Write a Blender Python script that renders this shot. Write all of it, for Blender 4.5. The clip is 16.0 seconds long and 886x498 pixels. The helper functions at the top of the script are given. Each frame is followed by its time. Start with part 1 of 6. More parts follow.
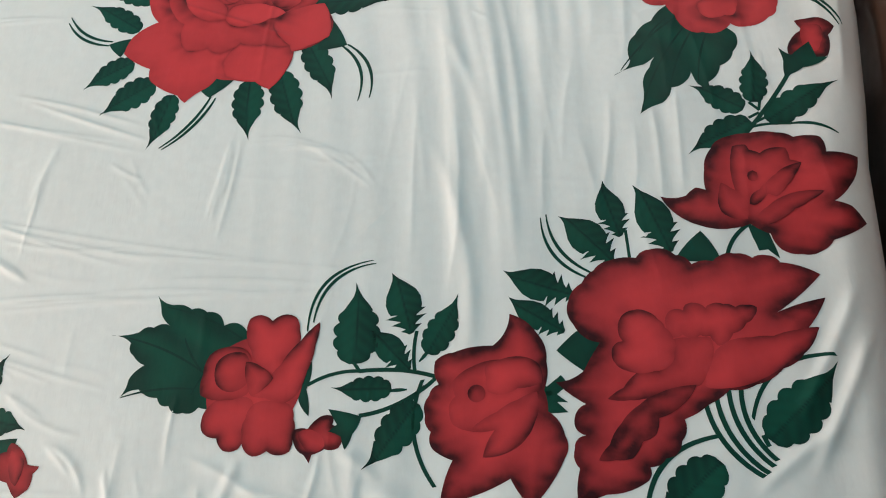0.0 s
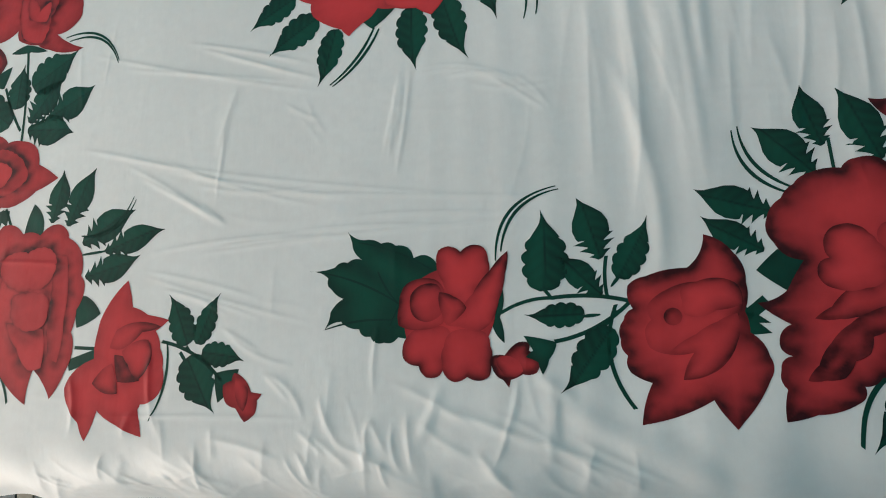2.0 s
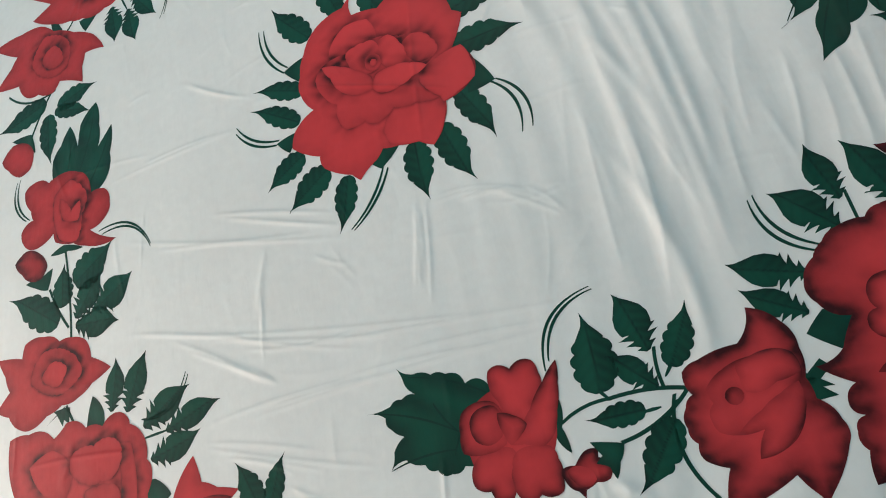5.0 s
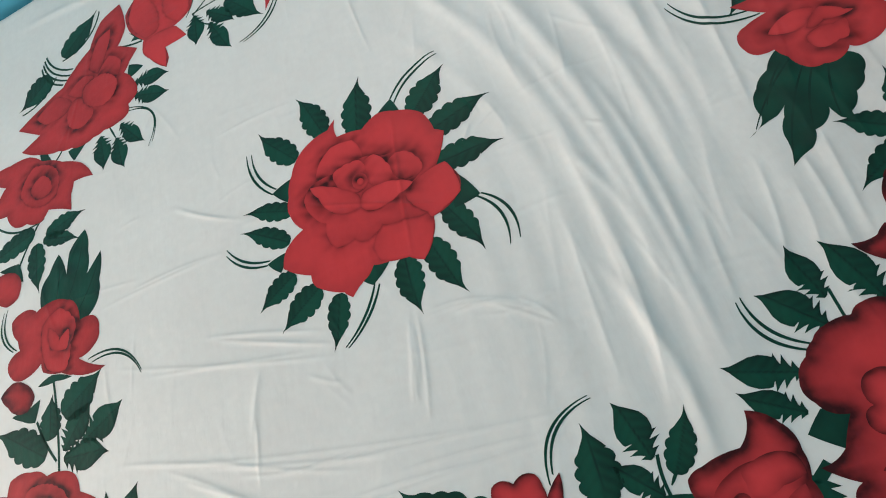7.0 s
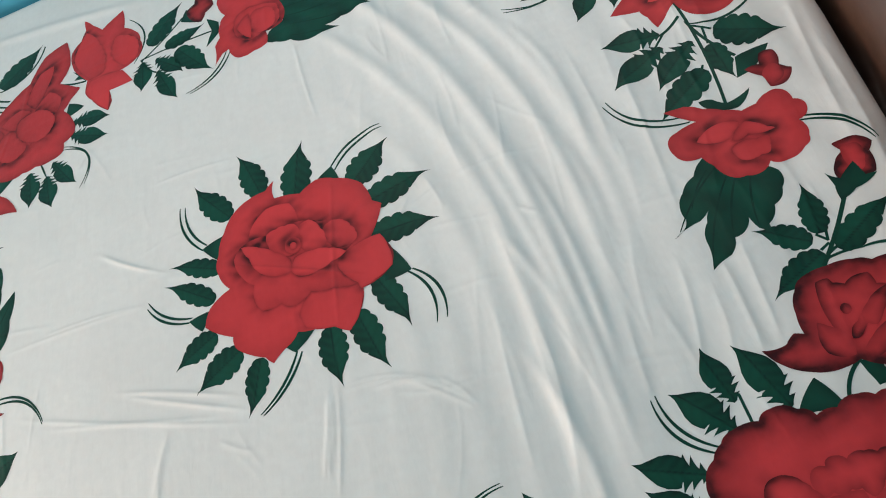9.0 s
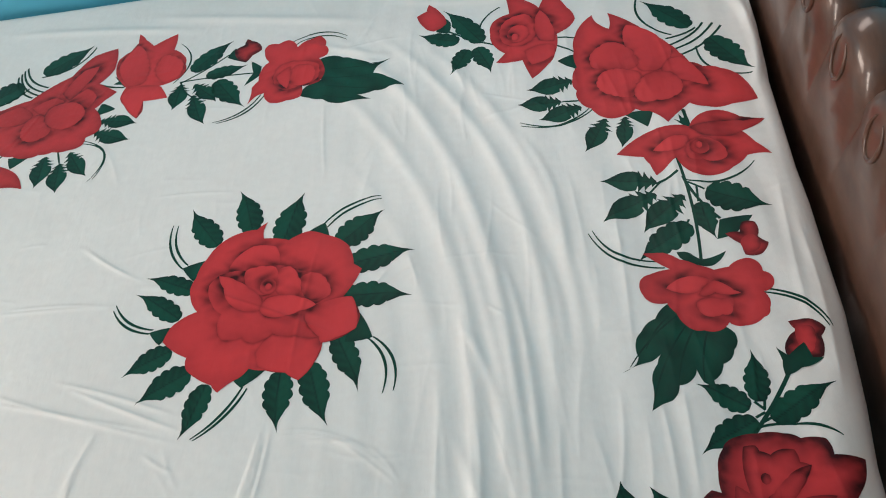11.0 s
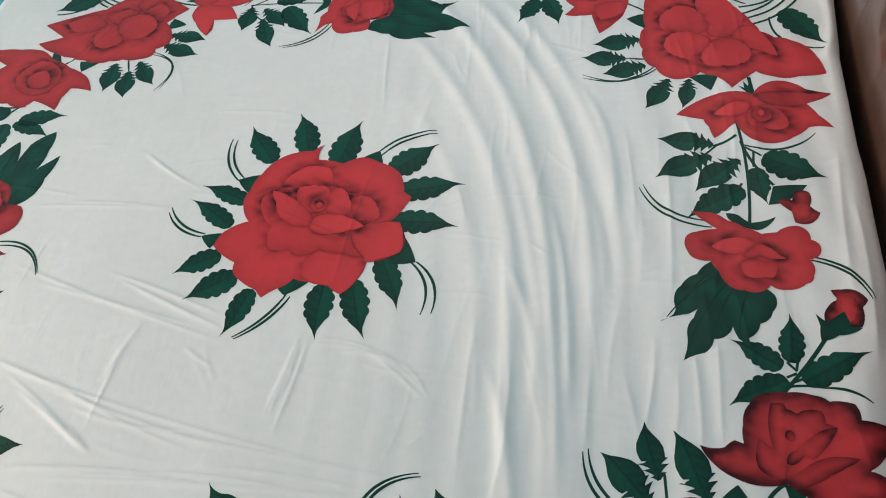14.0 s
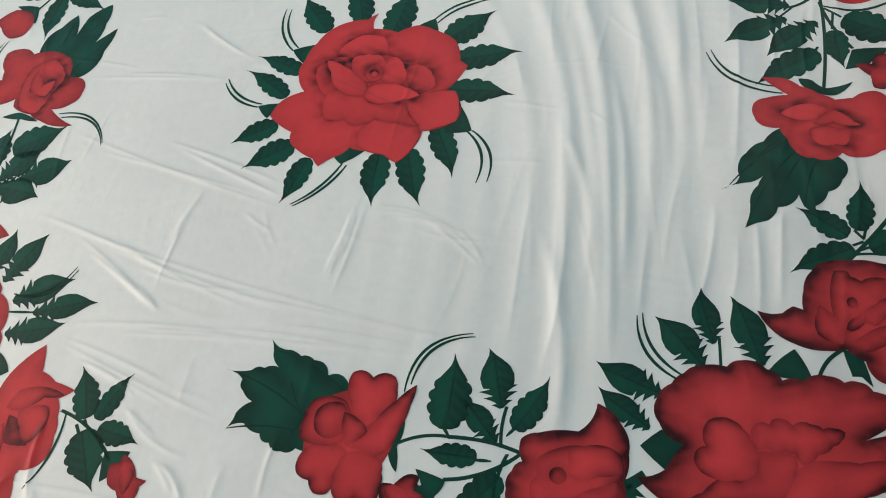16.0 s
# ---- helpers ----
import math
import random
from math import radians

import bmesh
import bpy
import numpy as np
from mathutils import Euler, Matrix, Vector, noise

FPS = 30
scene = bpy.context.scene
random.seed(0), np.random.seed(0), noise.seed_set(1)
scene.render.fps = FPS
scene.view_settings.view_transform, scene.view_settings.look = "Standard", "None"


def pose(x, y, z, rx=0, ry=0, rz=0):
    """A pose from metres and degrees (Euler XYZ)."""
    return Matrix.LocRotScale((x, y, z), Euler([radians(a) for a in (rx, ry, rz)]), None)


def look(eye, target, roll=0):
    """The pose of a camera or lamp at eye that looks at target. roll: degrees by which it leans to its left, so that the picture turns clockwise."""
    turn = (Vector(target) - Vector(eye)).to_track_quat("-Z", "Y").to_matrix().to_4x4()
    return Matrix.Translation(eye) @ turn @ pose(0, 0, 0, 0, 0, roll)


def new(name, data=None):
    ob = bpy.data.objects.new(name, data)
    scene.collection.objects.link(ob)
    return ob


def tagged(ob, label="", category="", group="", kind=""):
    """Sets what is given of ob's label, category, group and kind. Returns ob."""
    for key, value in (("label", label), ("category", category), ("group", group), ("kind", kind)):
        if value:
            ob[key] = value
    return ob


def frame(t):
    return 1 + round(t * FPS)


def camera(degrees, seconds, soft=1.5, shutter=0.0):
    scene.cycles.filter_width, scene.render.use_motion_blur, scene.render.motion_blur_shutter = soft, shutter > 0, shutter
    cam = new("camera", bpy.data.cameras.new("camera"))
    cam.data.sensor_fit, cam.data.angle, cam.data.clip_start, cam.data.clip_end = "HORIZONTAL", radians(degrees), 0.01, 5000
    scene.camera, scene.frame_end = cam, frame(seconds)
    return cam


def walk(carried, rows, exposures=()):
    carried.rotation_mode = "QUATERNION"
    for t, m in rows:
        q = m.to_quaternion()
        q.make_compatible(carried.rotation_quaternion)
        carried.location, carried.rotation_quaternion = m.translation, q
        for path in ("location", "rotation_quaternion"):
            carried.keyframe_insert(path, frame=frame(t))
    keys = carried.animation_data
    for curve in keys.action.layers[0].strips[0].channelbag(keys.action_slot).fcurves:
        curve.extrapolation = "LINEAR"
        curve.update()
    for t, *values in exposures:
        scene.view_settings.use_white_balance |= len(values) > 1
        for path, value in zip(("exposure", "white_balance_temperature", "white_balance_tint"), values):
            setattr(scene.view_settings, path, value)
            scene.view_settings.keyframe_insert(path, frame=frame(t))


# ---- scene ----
from mathutils import geometry

cam = camera(60.26, 16.0, soft=1.0)
ROWS = [
    (0.0, 0.5059, -0.9581, 1.5183, 23.88, 8.46, 0.29),
    (0.5, 0.4900, -0.9577, 1.5162, 22.09, 9.57, 3.47),
    (1.0, 0.4566, -0.9540, 1.5296, 19.52, 11.43, 4.95),
    (1.5, 0.4352, -0.9351, 1.5437, 16.67, 14.67, 3.81),
    (2.0, 0.4227, -0.9067, 1.5598, 15.46, 18.16, 0.00),
    (2.5, 0.4211, -0.8824, 1.5631, 15.47, 18.86, -1.59),
    (3.0, 0.4113, -0.8774, 1.5739, 16.03, 20.81, -3.47),
    (5.5, 0.4395, -0.8509, 1.6009, 19.65, 24.28, -11.64),
    (6.0, 0.4392, -0.8426, 1.6073, 21.81, 23.96, -11.91),
    (6.5, 0.4346, -0.8366, 1.6063, 22.94, 22.63, -12.98),
    (7.0, 0.4347, -0.8320, 1.6244, 23.67, 23.63, -14.43),
    (7.5, 0.4382, -0.8398, 1.6191, 24.70, 23.92, -14.58),
    (8.0, 0.4499, -0.8263, 1.6223, 25.89, 20.66, -14.09),
    (8.5, 0.4608, -0.8144, 1.6297, 27.22, 18.88, -13.28),
    (9.0, 0.4597, -0.8138, 1.6322, 28.99, 17.43, -12.00),
    (11.5, 0.5028, -0.8786, 1.6612, 40.36, 7.31, 2.05),
    (12.0, 0.4989, -0.8953, 1.6537, 41.25, 6.59, 2.65),
    (12.5, 0.4915, -0.9043, 1.6492, 40.59, 6.09, 3.50),
    (13.0, 0.4803, -0.9203, 1.6421, 40.38, 5.58, 5.06),
    (13.5, 0.4753, -0.9273, 1.6370, 40.04, 5.48, 6.43),
    (14.0, 0.4750, -0.9414, 1.6300, 37.85, 6.81, 7.00),
    (14.5, 0.4743, -0.9555, 1.6252, 35.52, 7.62, 8.04),
    (15.0, 0.4770, -0.9709, 1.6195, 34.09, 8.81, 9.20),
    (15.5, 0.4720, -0.9785, 1.6096, 32.64, 9.24, 9.36),
    (16.0, 0.4746, -0.9821, 1.5980, 30.56, 10.00, 9.63),
]
EXPOSURES = [(0.0, 0.16, 6820, 12.5), (1.0, -0.05, 6600, 10.5), (2.0, -0.22, 6550, 10.3), (3.0, -0.12, 6600, 11), (5.5, 0.0, 6700, 12.3), (7.0, 0.04, 6720, 13), (9.0, 0.1, 6750, 14.3), (11.5, 0.08, 6750, 14.3), (12.5, 0.08, 6750, 14.3), (14.5, 0.08, 6720, 14), (16.0, 0.05, 6750, 13)]
walk(cam, [(t, pose(x, y, z, rx, ry, rz)) for t, x, y, z, rx, ry, rz in ROWS], EXPOSURES)

# ---- light ----
world = bpy.data.worlds.new("daylight")
scene.world = world
world.use_nodes = True
sky = world.node_tree.nodes.new("ShaderNodeTexSky")
sky.sky_type, sky.sun_disc = "NISHITA", False
sky.sun_elevation, sky.sun_rotation = radians(40), radians(250)
world.node_tree.links.new(sky.outputs[0], world.node_tree.nodes["Background"].inputs[0])
world.node_tree.nodes["Background"].inputs[1].default_value = 0.05


def area_light(name, eye, target, width, height, watts, colour):
    lamp = bpy.data.lights.new(name, "AREA")
    lamp.shape, lamp.size, lamp.size_y, lamp.energy, lamp.color = "RECTANGLE", width, height, watts, colour
    ob = new(name, lamp)
    ob.matrix_world = look(eye, target)
    return ob


area_light("window_daylight", (-4.68, -0.35, 1.65), (0, -0.2, 0.8), 2.35, 1.45, 122, (1.0, 0.85, 0.745))
# Added fill from the north, no known source: evens out the west-east falloff.
area_light("north_fill_light", (0.45, 1.25, 1.9), (0.35, 0.1, 0.5), 1.25, 0.75, 14, (1.0, 0.905, 0.84))
area_light("doorway_daylight", (-2.2, -2.68, 1.15), (-0.6, 0, 0.8), 0.85, 1.9, 76, (1.0, 0.875, 0.78))

# ---- materials ----


def nodes_of(name, rough=0.6):
    m = bpy.data.materials.new(name)
    m.use_nodes = True
    t = m.node_tree
    b = t.nodes["Principled BSDF"]
    b.inputs["Roughness"].default_value = rough
    return m, t, b


def add(t, kind, **values):
    n = t.nodes.new(kind)
    for key, value in values.items():
        n.inputs[key].default_value = value
    return n


def coords(t):
    return add(t, "ShaderNodeNewGeometry").outputs["Position"]


def noise_at(t, where, scale, detail=4.0, rough=0.55):
    n = add(t, "ShaderNodeTexNoise", Scale=scale, Detail=detail, Roughness=rough)
    t.links.new(where, n.inputs["Vector"])
    return n.outputs["Fac"]


def span(t, value, low, high, a, b):
    n = add(t, "ShaderNodeMapRange")
    for k, v in zip(("From Min", "From Max", "To Min", "To Max"), (low, high, a, b)):
        n.inputs[k].default_value = v
    t.links.new(value, n.inputs["Value"])
    return n.outputs["Result"]


def blend(t, fac, a, b):
    n = t.nodes.new("ShaderNodeMix")
    n.data_type = "RGBA"
    for slot, v in (("A", a), ("B", b)):
        s = [i for i in n.inputs if i.name == slot and i.type == "RGBA"][0]
        if isinstance(v, tuple):
            s.default_value = (*v, 1)
        else:
            t.links.new(v, s)
    if isinstance(fac, float):
        n.inputs[0].default_value = fac
    else:
        t.links.new(fac, n.inputs[0])
    return [o for o in n.outputs if o.type == "RGBA"][0]


def relief(t, b, layers):
    """Chain of bump maps: (height, strength, distance)."""
    last = None
    for height, strength, distance in layers:
        n = add(t, "ShaderNodeBump", Strength=strength, Distance=distance)
        t.links.new(height, n.inputs["Height"])
        if last:
            t.links.new(last, n.inputs["Normal"])
        last = n.outputs["Normal"]
    t.links.new(last, b.inputs["Normal"])


def cotton(name, light, dark, printed):
    """Woven satin cotton; a printed one takes the stored pigment density."""
    m, t, b = nodes_of(name, 0.5)
    p = coords(t)
    broad, fine = noise_at(t, p, 5.0), noise_at(t, p, 60.0, 3.0)
    col = blend(t, span(t, broad, 0.3, 0.7, 0.0, 1.0), light, tuple(c * 0.94 for c in light))
    col = blend(t, span(t, fine, 0.3, 0.8, 0.0, 0.35), col, tuple(c * 0.86 for c in light))
    if printed:
        a = t.nodes.new("ShaderNodeAttribute")
        a.attribute_name = "pigment"
        mottle = add(t, "ShaderNodeMath", Value=0.0)
        mottle.operation = "MULTIPLY"
        t.links.new(a.outputs["Fac"], mottle.inputs[0])
        t.links.new(span(t, noise_at(t, p, 28.0, 3.0), 0.25, 0.75, 0.7, 1.15), mottle.inputs[1])
        mottle.use_clamp = True
        col = blend(t, mottle.outputs[0], col, dark)
    t.links.new(col, b.inputs["Base Color"])
    b.inputs["Sheen Weight"].default_value = 0.05
    b.inputs["Specular IOR Level"].default_value = 0.14 if printed else 0.5
    weave = add(t, "ShaderNodeTexWave", Scale=420.0, Distortion=1.5)
    t.links.new(p, weave.inputs["Vector"])
    stretch = add(t, "ShaderNodeMapping")
    stretch.inputs["Scale"].default_value = (26, 7, 10)
    t.links.new(p, stretch.inputs["Vector"])
    ridged = add(t, "ShaderNodeTexNoise", Scale=5.0, Detail=3.0, Distortion=0.6)
    ridged.noise_type = "RIDGED_MULTIFRACTAL"
    t.links.new(p, ridged.inputs["Vector"])
    relief(t, b, ((ridged.outputs["Fac"], 0.17, 0.006), (weave.outputs["Fac"], 0.06, 0.0004), (noise_at(t, stretch.outputs[0], 1.0, 5.0), 0.2, 0.006), (noise_at(t, p, 9.0, 3.0), 0.2, 0.01)))
    return m


def varnished(name, light, dark):
    m, t, b = nodes_of(name, 0.22)
    p = coords(t)
    stretch = add(t, "ShaderNodeMapping")
    stretch.inputs["Scale"].default_value = (30, 3, 14)
    t.links.new(p, stretch.inputs["Vector"])
    grain = noise_at(t, stretch.outputs[0], 1.5, 6.0, 0.65)
    col = blend(t, span(t, grain, 0.3, 0.7, 0, 1), light, dark)
    t.links.new(col, b.inputs["Base Color"])
    t.links.new(span(t, noise_at(t, p, 12.0), 0.3, 0.8, 0.28, 0.48), b.inputs["Roughness"])
    b.inputs["Coat Weight"].default_value = 0.5
    b.inputs["Coat Roughness"].default_value = 0.09
    relief(t, b, ((grain, 0.08, 0.002),))
    return m


def plaster(name, colour, rough=0.7):
    m, t, b = nodes_of(name, rough)
    p = coords(t)
    col = blend(t, span(t, noise_at(t, p, 3.0), 0.3, 0.7, 0, 1), colour, tuple(c * 0.85 for c in colour))
    t.links.new(col, b.inputs["Base Color"])
    relief(t, b, ((noise_at(t, p, 40.0), 0.15, 0.003),))
    return m


def matting():
    m, t, b = nodes_of("ribbed_mat", 0.75)
    p = coords(t)
    wave = add(t, "ShaderNodeTexWave", Scale=9.0, Distortion=2.5, Detail=3.0)
    wave.bands_direction = "X"
    t.links.new(p, wave.inputs["Vector"])
    col = blend(t, span(t, wave.outputs["Fac"], 0.0, 1.0, 0.0, 1.0), (0.075, 0.08, 0.07), (0.15, 0.155, 0.135))
    col = blend(t, span(t, noise_at(t, p, 80.0), 0.3, 0.7, 0.0, 0.4), col, (0.09, 0.09, 0.08))
    t.links.new(col, b.inputs["Base Color"])
    relief(t, b, ((wave.outputs["Fac"], 0.35, 0.004), (noise_at(t, p, 200.0), 0.2, 0.001)))
    return m


WHITE = cotton("white_cotton", (0.80, 0.80, 0.79), (0, 0, 0), False)
RED = cotton("red_print", (0.69, 0.052, 0.060), (0.04, 0.005, 0.008), True)
GREEN = cotton("green_print", (0.002, 0.068, 0.045), (0.001, 0.009, 0.009), True)
WOOD = varnished("varnished_wood", (0.115, 0.056, 0.036), (0.062, 0.03, 0.021))
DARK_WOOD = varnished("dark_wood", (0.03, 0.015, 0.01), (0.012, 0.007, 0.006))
TEAL = plaster("teal_paint", (0.05, 0.35, 0.49))
CEILING = plaster("white_paint", (0.78, 0.78, 0.76))
TICKING = plaster("mattress_ticking", (0.55, 0.55, 0.52))
MAT = matting()
TILE_GROUND = plaster("beige_tile", (0.16, 0.155, 0.12), 0.35)
TILE_BLUE = plaster("blue_tile", (0.09, 0.19, 0.34), 0.3)
TILE_YELLOW = plaster("yellow_tile", (0.42, 0.29, 0.06), 0.3)
TILE_DARK = plaster("slate_tile", (0.04, 0.07, 0.08), 0.35)
WOODEN_FRAME = plaster("window_paint", (0.6, 0.6, 0.58), 0.5)

# ---- mesh helpers ----


def mesh_of(name, verts, faces, material, smooth=False):
    me = bpy.data.meshes.new(name)
    me.from_pydata(verts, [], faces)
    me.materials.append(material)
    if smooth:
        me.shade_smooth()
    return me


def part(name, bm, material, parent, label="", smooth=False):
    me = bpy.data.meshes.new(name)
    bm.to_mesh(me)
    bm.free()
    me.materials.append(material)
    if smooth:
        me.shade_smooth()
    ob = new(name, me)
    ob.parent = parent
    return tagged(ob, label)


def block(low, high, bevel=0.0, bm=None):
    bm = bm or bmesh.new()
    c, s = (Vector(low) + Vector(high)) / 2, Vector(high) - Vector(low)
    made = bmesh.ops.create_cube(bm, size=1, matrix=Matrix.LocRotScale(c, None, s))["verts"]
    if bevel:
        bmesh.ops.bevel(bm, geom=list({e for v in made for e in v.link_edges}), offset=bevel, segments=3, affect="EDGES", profile=0.5)
    return bm


def slab(name, low, high, material, category):
    return tagged(part(name, block(low, high), material, None), "", category, "", "structure")


# ---- the room ----
BED_Z = 0.52
WEST, EAST, SOUTH, NORTH, TOP = -4.6, 1.3, -2.6, 1.16, 2.7
tagged(slab("floor", (WEST - 0.2, SOUTH - 0.2, -0.1), (EAST + 0.2, NORTH + 0.2, 0), TILE_GROUND, "floor"), "beige mosaic tiled floor beside the bed")
tagged(slab("ceiling", (WEST - 0.2, SOUTH - 0.2, TOP), (EAST + 0.2, NORTH + 0.2, TOP + 0.1), CEILING, "ceiling"), "plain white painted ceiling")
tagged(slab("wall_east", (EAST, SOUTH - 0.2, 0), (EAST + 0.15, NORTH, TOP), TEAL, "wall"), "teal blue painted wall behind the headboard")


def wall_with_opening(name, low, high, hole_low, hole_high, axis, label, paint):
    """Wall along one axis (0: x, 1: y) with one opening through it."""
    bm = bmesh.new()
    a0, a1, z0, z1 = hole_low[0], hole_high[0], hole_low[1], hole_high[1]
    for s0, s1, b0, b1 in ((low[axis], a0, low[2], high[2]), (a1, high[axis], low[2], high[2]), (a0, a1, low[2], z0), (a0, a1, z1, high[2])):
        if s1 - s0 < 1e-4 or b1 - b0 < 1e-4:
            continue
        lo, hi = list(low), list(high)
        lo[axis], hi[axis], lo[2], hi[2] = s0, s1, b0, b1
        block(lo, hi, 0, bm)
    return tagged(part(name, bm, paint, None), label, "wall", "", "structure")


wall_with_opening("wall_west", (WEST - 0.15, SOUTH, 0), (WEST, NORTH, TOP), (-1.6, 0.9), (0.9, 2.4), 1, "teal blue painted wall with a window opening", TEAL)
wall_with_opening("wall_south", (WEST - 0.15, SOUTH - 0.15, 0), (EAST, SOUTH, TOP), (-2.65, 0.0), (-1.75, 2.1), 0, "teal blue painted wall with a doorway", TEAL)
# This wall's high opening is unseen, added only to let the fill lamp through.
wall_with_opening("wall_north", (WEST - 0.2, NORTH, 0), (EAST + 0.2, NORTH + 0.15, TOP), (-0.2, 1.5), (1.1, 2.3), 0, "light blue painted wall along the bed with an added unseen opening for fill light", TEAL)

# ---- the bed ----
bed = tagged(new("bed"), "dark varnished wooden bed with a carved scalloped headboard", "bed")
HEAD_X = 1.035
HEAD_TURN = Matrix.Translation((0, 0.1, 0)) @ Matrix.Rotation(radians(-2.6), 4, 'Z') @ Matrix.Translation((0, -0.1, 0))


HUMP, HUMP_Y = 0.2, 0.256


def headboard():
    """Upright board whose top rises in a row of thick rounded humps, parted by grooves that run out downwards."""
    bm = bmesh.new()
    y0, y1, n = -1.0, 1.1, 420
    rows = []
    for i in range(n + 1):
        y = y0 + (y1 - y0) * i / n
        wave = abs(math.cos(math.pi * (y - HUMP_Y) / HUMP))
        top = BED_Z + 0.215 + 0.095 * wave ** 0.55
        groove = 0.03 * (1 - wave ** 0.45)
        row = [(HEAD_X, y, 0.18), (HEAD_X, y, BED_Z + 0.06)]
        for z, share in ((0.11, 0.25), (0.15, 0.6), (0.18, 0.9)):
            row.append((HEAD_X + groove * share - 0.006 * share * wave, y, BED_Z + z))
        row += [(HEAD_X + groove - 0.006, y, top - 0.035), (HEAD_X + 0.004 + groove, y, top - 0.014), (HEAD_X + 0.022 + groove * 0.7, y, top - 0.003), (HEAD_X + 0.05, y, top), (HEAD_X + 0.085, y, top - 0.012), (HEAD_X + 0.11, y, top - 0.05), (HEAD_X + 0.11, y, 0.18)]
        rows.append([bm.verts.new(p) for p in row])
    k = len(rows[0])
    for a, b in zip(rows, rows[1:]):
        for j in range(k):
            bm.faces.new((a[j], a[(j + 1) % k], b[(j + 1) % k], b[j]))
    bm.faces.new(rows[0])
    bm.faces.new(rows[-1][::-1])
    bmesh.ops.recalc_face_normals(bm, faces=bm.faces)
    bm.transform(HEAD_TURN)
    return part("headboard", bm, WOOD, bed, "glossy reddish brown carved headboard", True)


head = headboard()


def carved_loop(y, z, wide, tall, thick):
    """Long raised moulding on the face of a hump, open at its top."""
    bm = bmesh.new()
    rings = []
    n = 44
    for i in range(n + 1):
        a = math.radians(118 + 304 * i / n)
        slim = thick * min(1, 0.35 + 3 * min(i, n - i) / n)
        cy, cz = y + wide * math.cos(a), z + tall * math.sin(a)
        ring = []
        for k in range(8):
            b = math.tau * k / 8
            r = slim * math.cos(b)
            ring.append(bm.verts.new((HEAD_X - 0.006 - slim * math.sin(b), cy + r * math.cos(a), cz + r * math.sin(a))))
        rings.append(ring)
    for a, b in zip(rings, rings[1:]):
        for k in range(8):
            bm.faces.new((a[k], a[(k + 1) % 8], b[(k + 1) % 8], b[k]))
    bm.faces.new(rings[0])
    bm.faces.new(rings[-1][::-1])
    bmesh.ops.recalc_face_normals(bm, faces=bm.faces)
    bm.transform(HEAD_TURN)
    part("carved_loop", bm, WOOD, head, "", True)


for k in range(-5, 5):
    carved_loop(HUMP_Y + HUMP * k, BED_Z + 0.234, 0.027, 0.042, 0.0045)
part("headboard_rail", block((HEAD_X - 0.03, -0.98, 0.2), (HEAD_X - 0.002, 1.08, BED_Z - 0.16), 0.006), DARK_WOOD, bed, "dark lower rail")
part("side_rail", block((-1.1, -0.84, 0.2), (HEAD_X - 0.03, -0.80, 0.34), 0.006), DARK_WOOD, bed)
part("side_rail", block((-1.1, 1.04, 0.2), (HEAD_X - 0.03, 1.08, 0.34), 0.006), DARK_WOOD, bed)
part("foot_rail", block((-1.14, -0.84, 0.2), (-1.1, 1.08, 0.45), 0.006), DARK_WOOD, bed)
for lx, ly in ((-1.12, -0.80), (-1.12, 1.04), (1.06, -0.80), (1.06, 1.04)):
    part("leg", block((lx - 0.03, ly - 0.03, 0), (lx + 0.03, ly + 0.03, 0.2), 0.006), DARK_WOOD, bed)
mattress = tagged(part("mattress", block((-1.08, -0.79, 0.3), (0.84, 1.02, BED_Z - 0.03), 0.05), TICKING, None, "", True), "thick mattress covered by the printed sheet", "mattress")

# ---- the sheet ----
EDGE_S, EDGE_N, EDGE_W = -0.86, 1.085, -1.1
RIDGES = []


def ridge(x0, y0, x1, y1, bow, height, width):
    """A fold between two places (cm), bowed to its left by a share of its length; height and width in mm."""
    RIDGES.append((x0 / 100, y0 / 100, x1 / 100, y1 / 100, bow, height * (0.0009 if width > 8.5 else 0.00095), width / 1000))


ridge(-2, 86, 43, -45, 0.11, 6.08, 17)
ridge(8, 85, 49, -45, 0.12, 4.86, 15)
ridge(18, 82, 55, -38, 0.11, 3.51, 15)
ridge(-5, 70, 38, -45, 0.11, 4.32, 17)
ridge(5, 39, 32, -45, 0.10, 2.7, 18)
ridge(33, -8, 41, -45, 0.10, 3.38, 10)
ridge(42, 7, 47, -45, 0.04, 3.24, 9)
ridge(32, 22, 44, -64, 0.04, 3.51, 12)
ridge(32, -29, 39, -70, 0.07, 3.38, 11)
ridge(43, -11, 46, -59, 0.01, 3.38, 10)
ridge(35, -11, 37, -60, 0.03, 2.97, 11)
ridge(50, 7, 53, -21, 0.04, 2.03, 10)
ridge(65, 18, 64, -23, 0.01, 2.16, 8)
ridge(71, -25, 70, -46, 0.00, 2.03, 6)
ridge(67, -27, 67, -47, 0.02, 2.03, 6)
ridge(61, -25, 58, -46, 0.04, 2.03, 6)
ridge(51, -30, 50, -48, -0.01, 1.76, 7)
ridge(-14, 83, 21, 67, -0.02, 2.7, 12)
ridge(46, 40, 54, -5, 0.09, 2.43, 10)
ridge(98, 82, 97, 39, 0.12, 6.75, 12)
ridge(92, 85, 101, 61, 0.22, 5.4, 10)
ridge(103, 86, 103, 63, 0.07, 8.1, 8)
ridge(97, 7, 94, -32, 0.03, 3.38, 8)
ridge(97, 20, 93, -20, -0.01, 2.43, 8)
ridge(-54, 100, 17, 83, -0.00, 4.05, 16)
ridge(-99, 101, -31, 89, 0.02, 3.38, 14)
ridge(13, 94, 58, 87, -0.07, 4.05, 14)
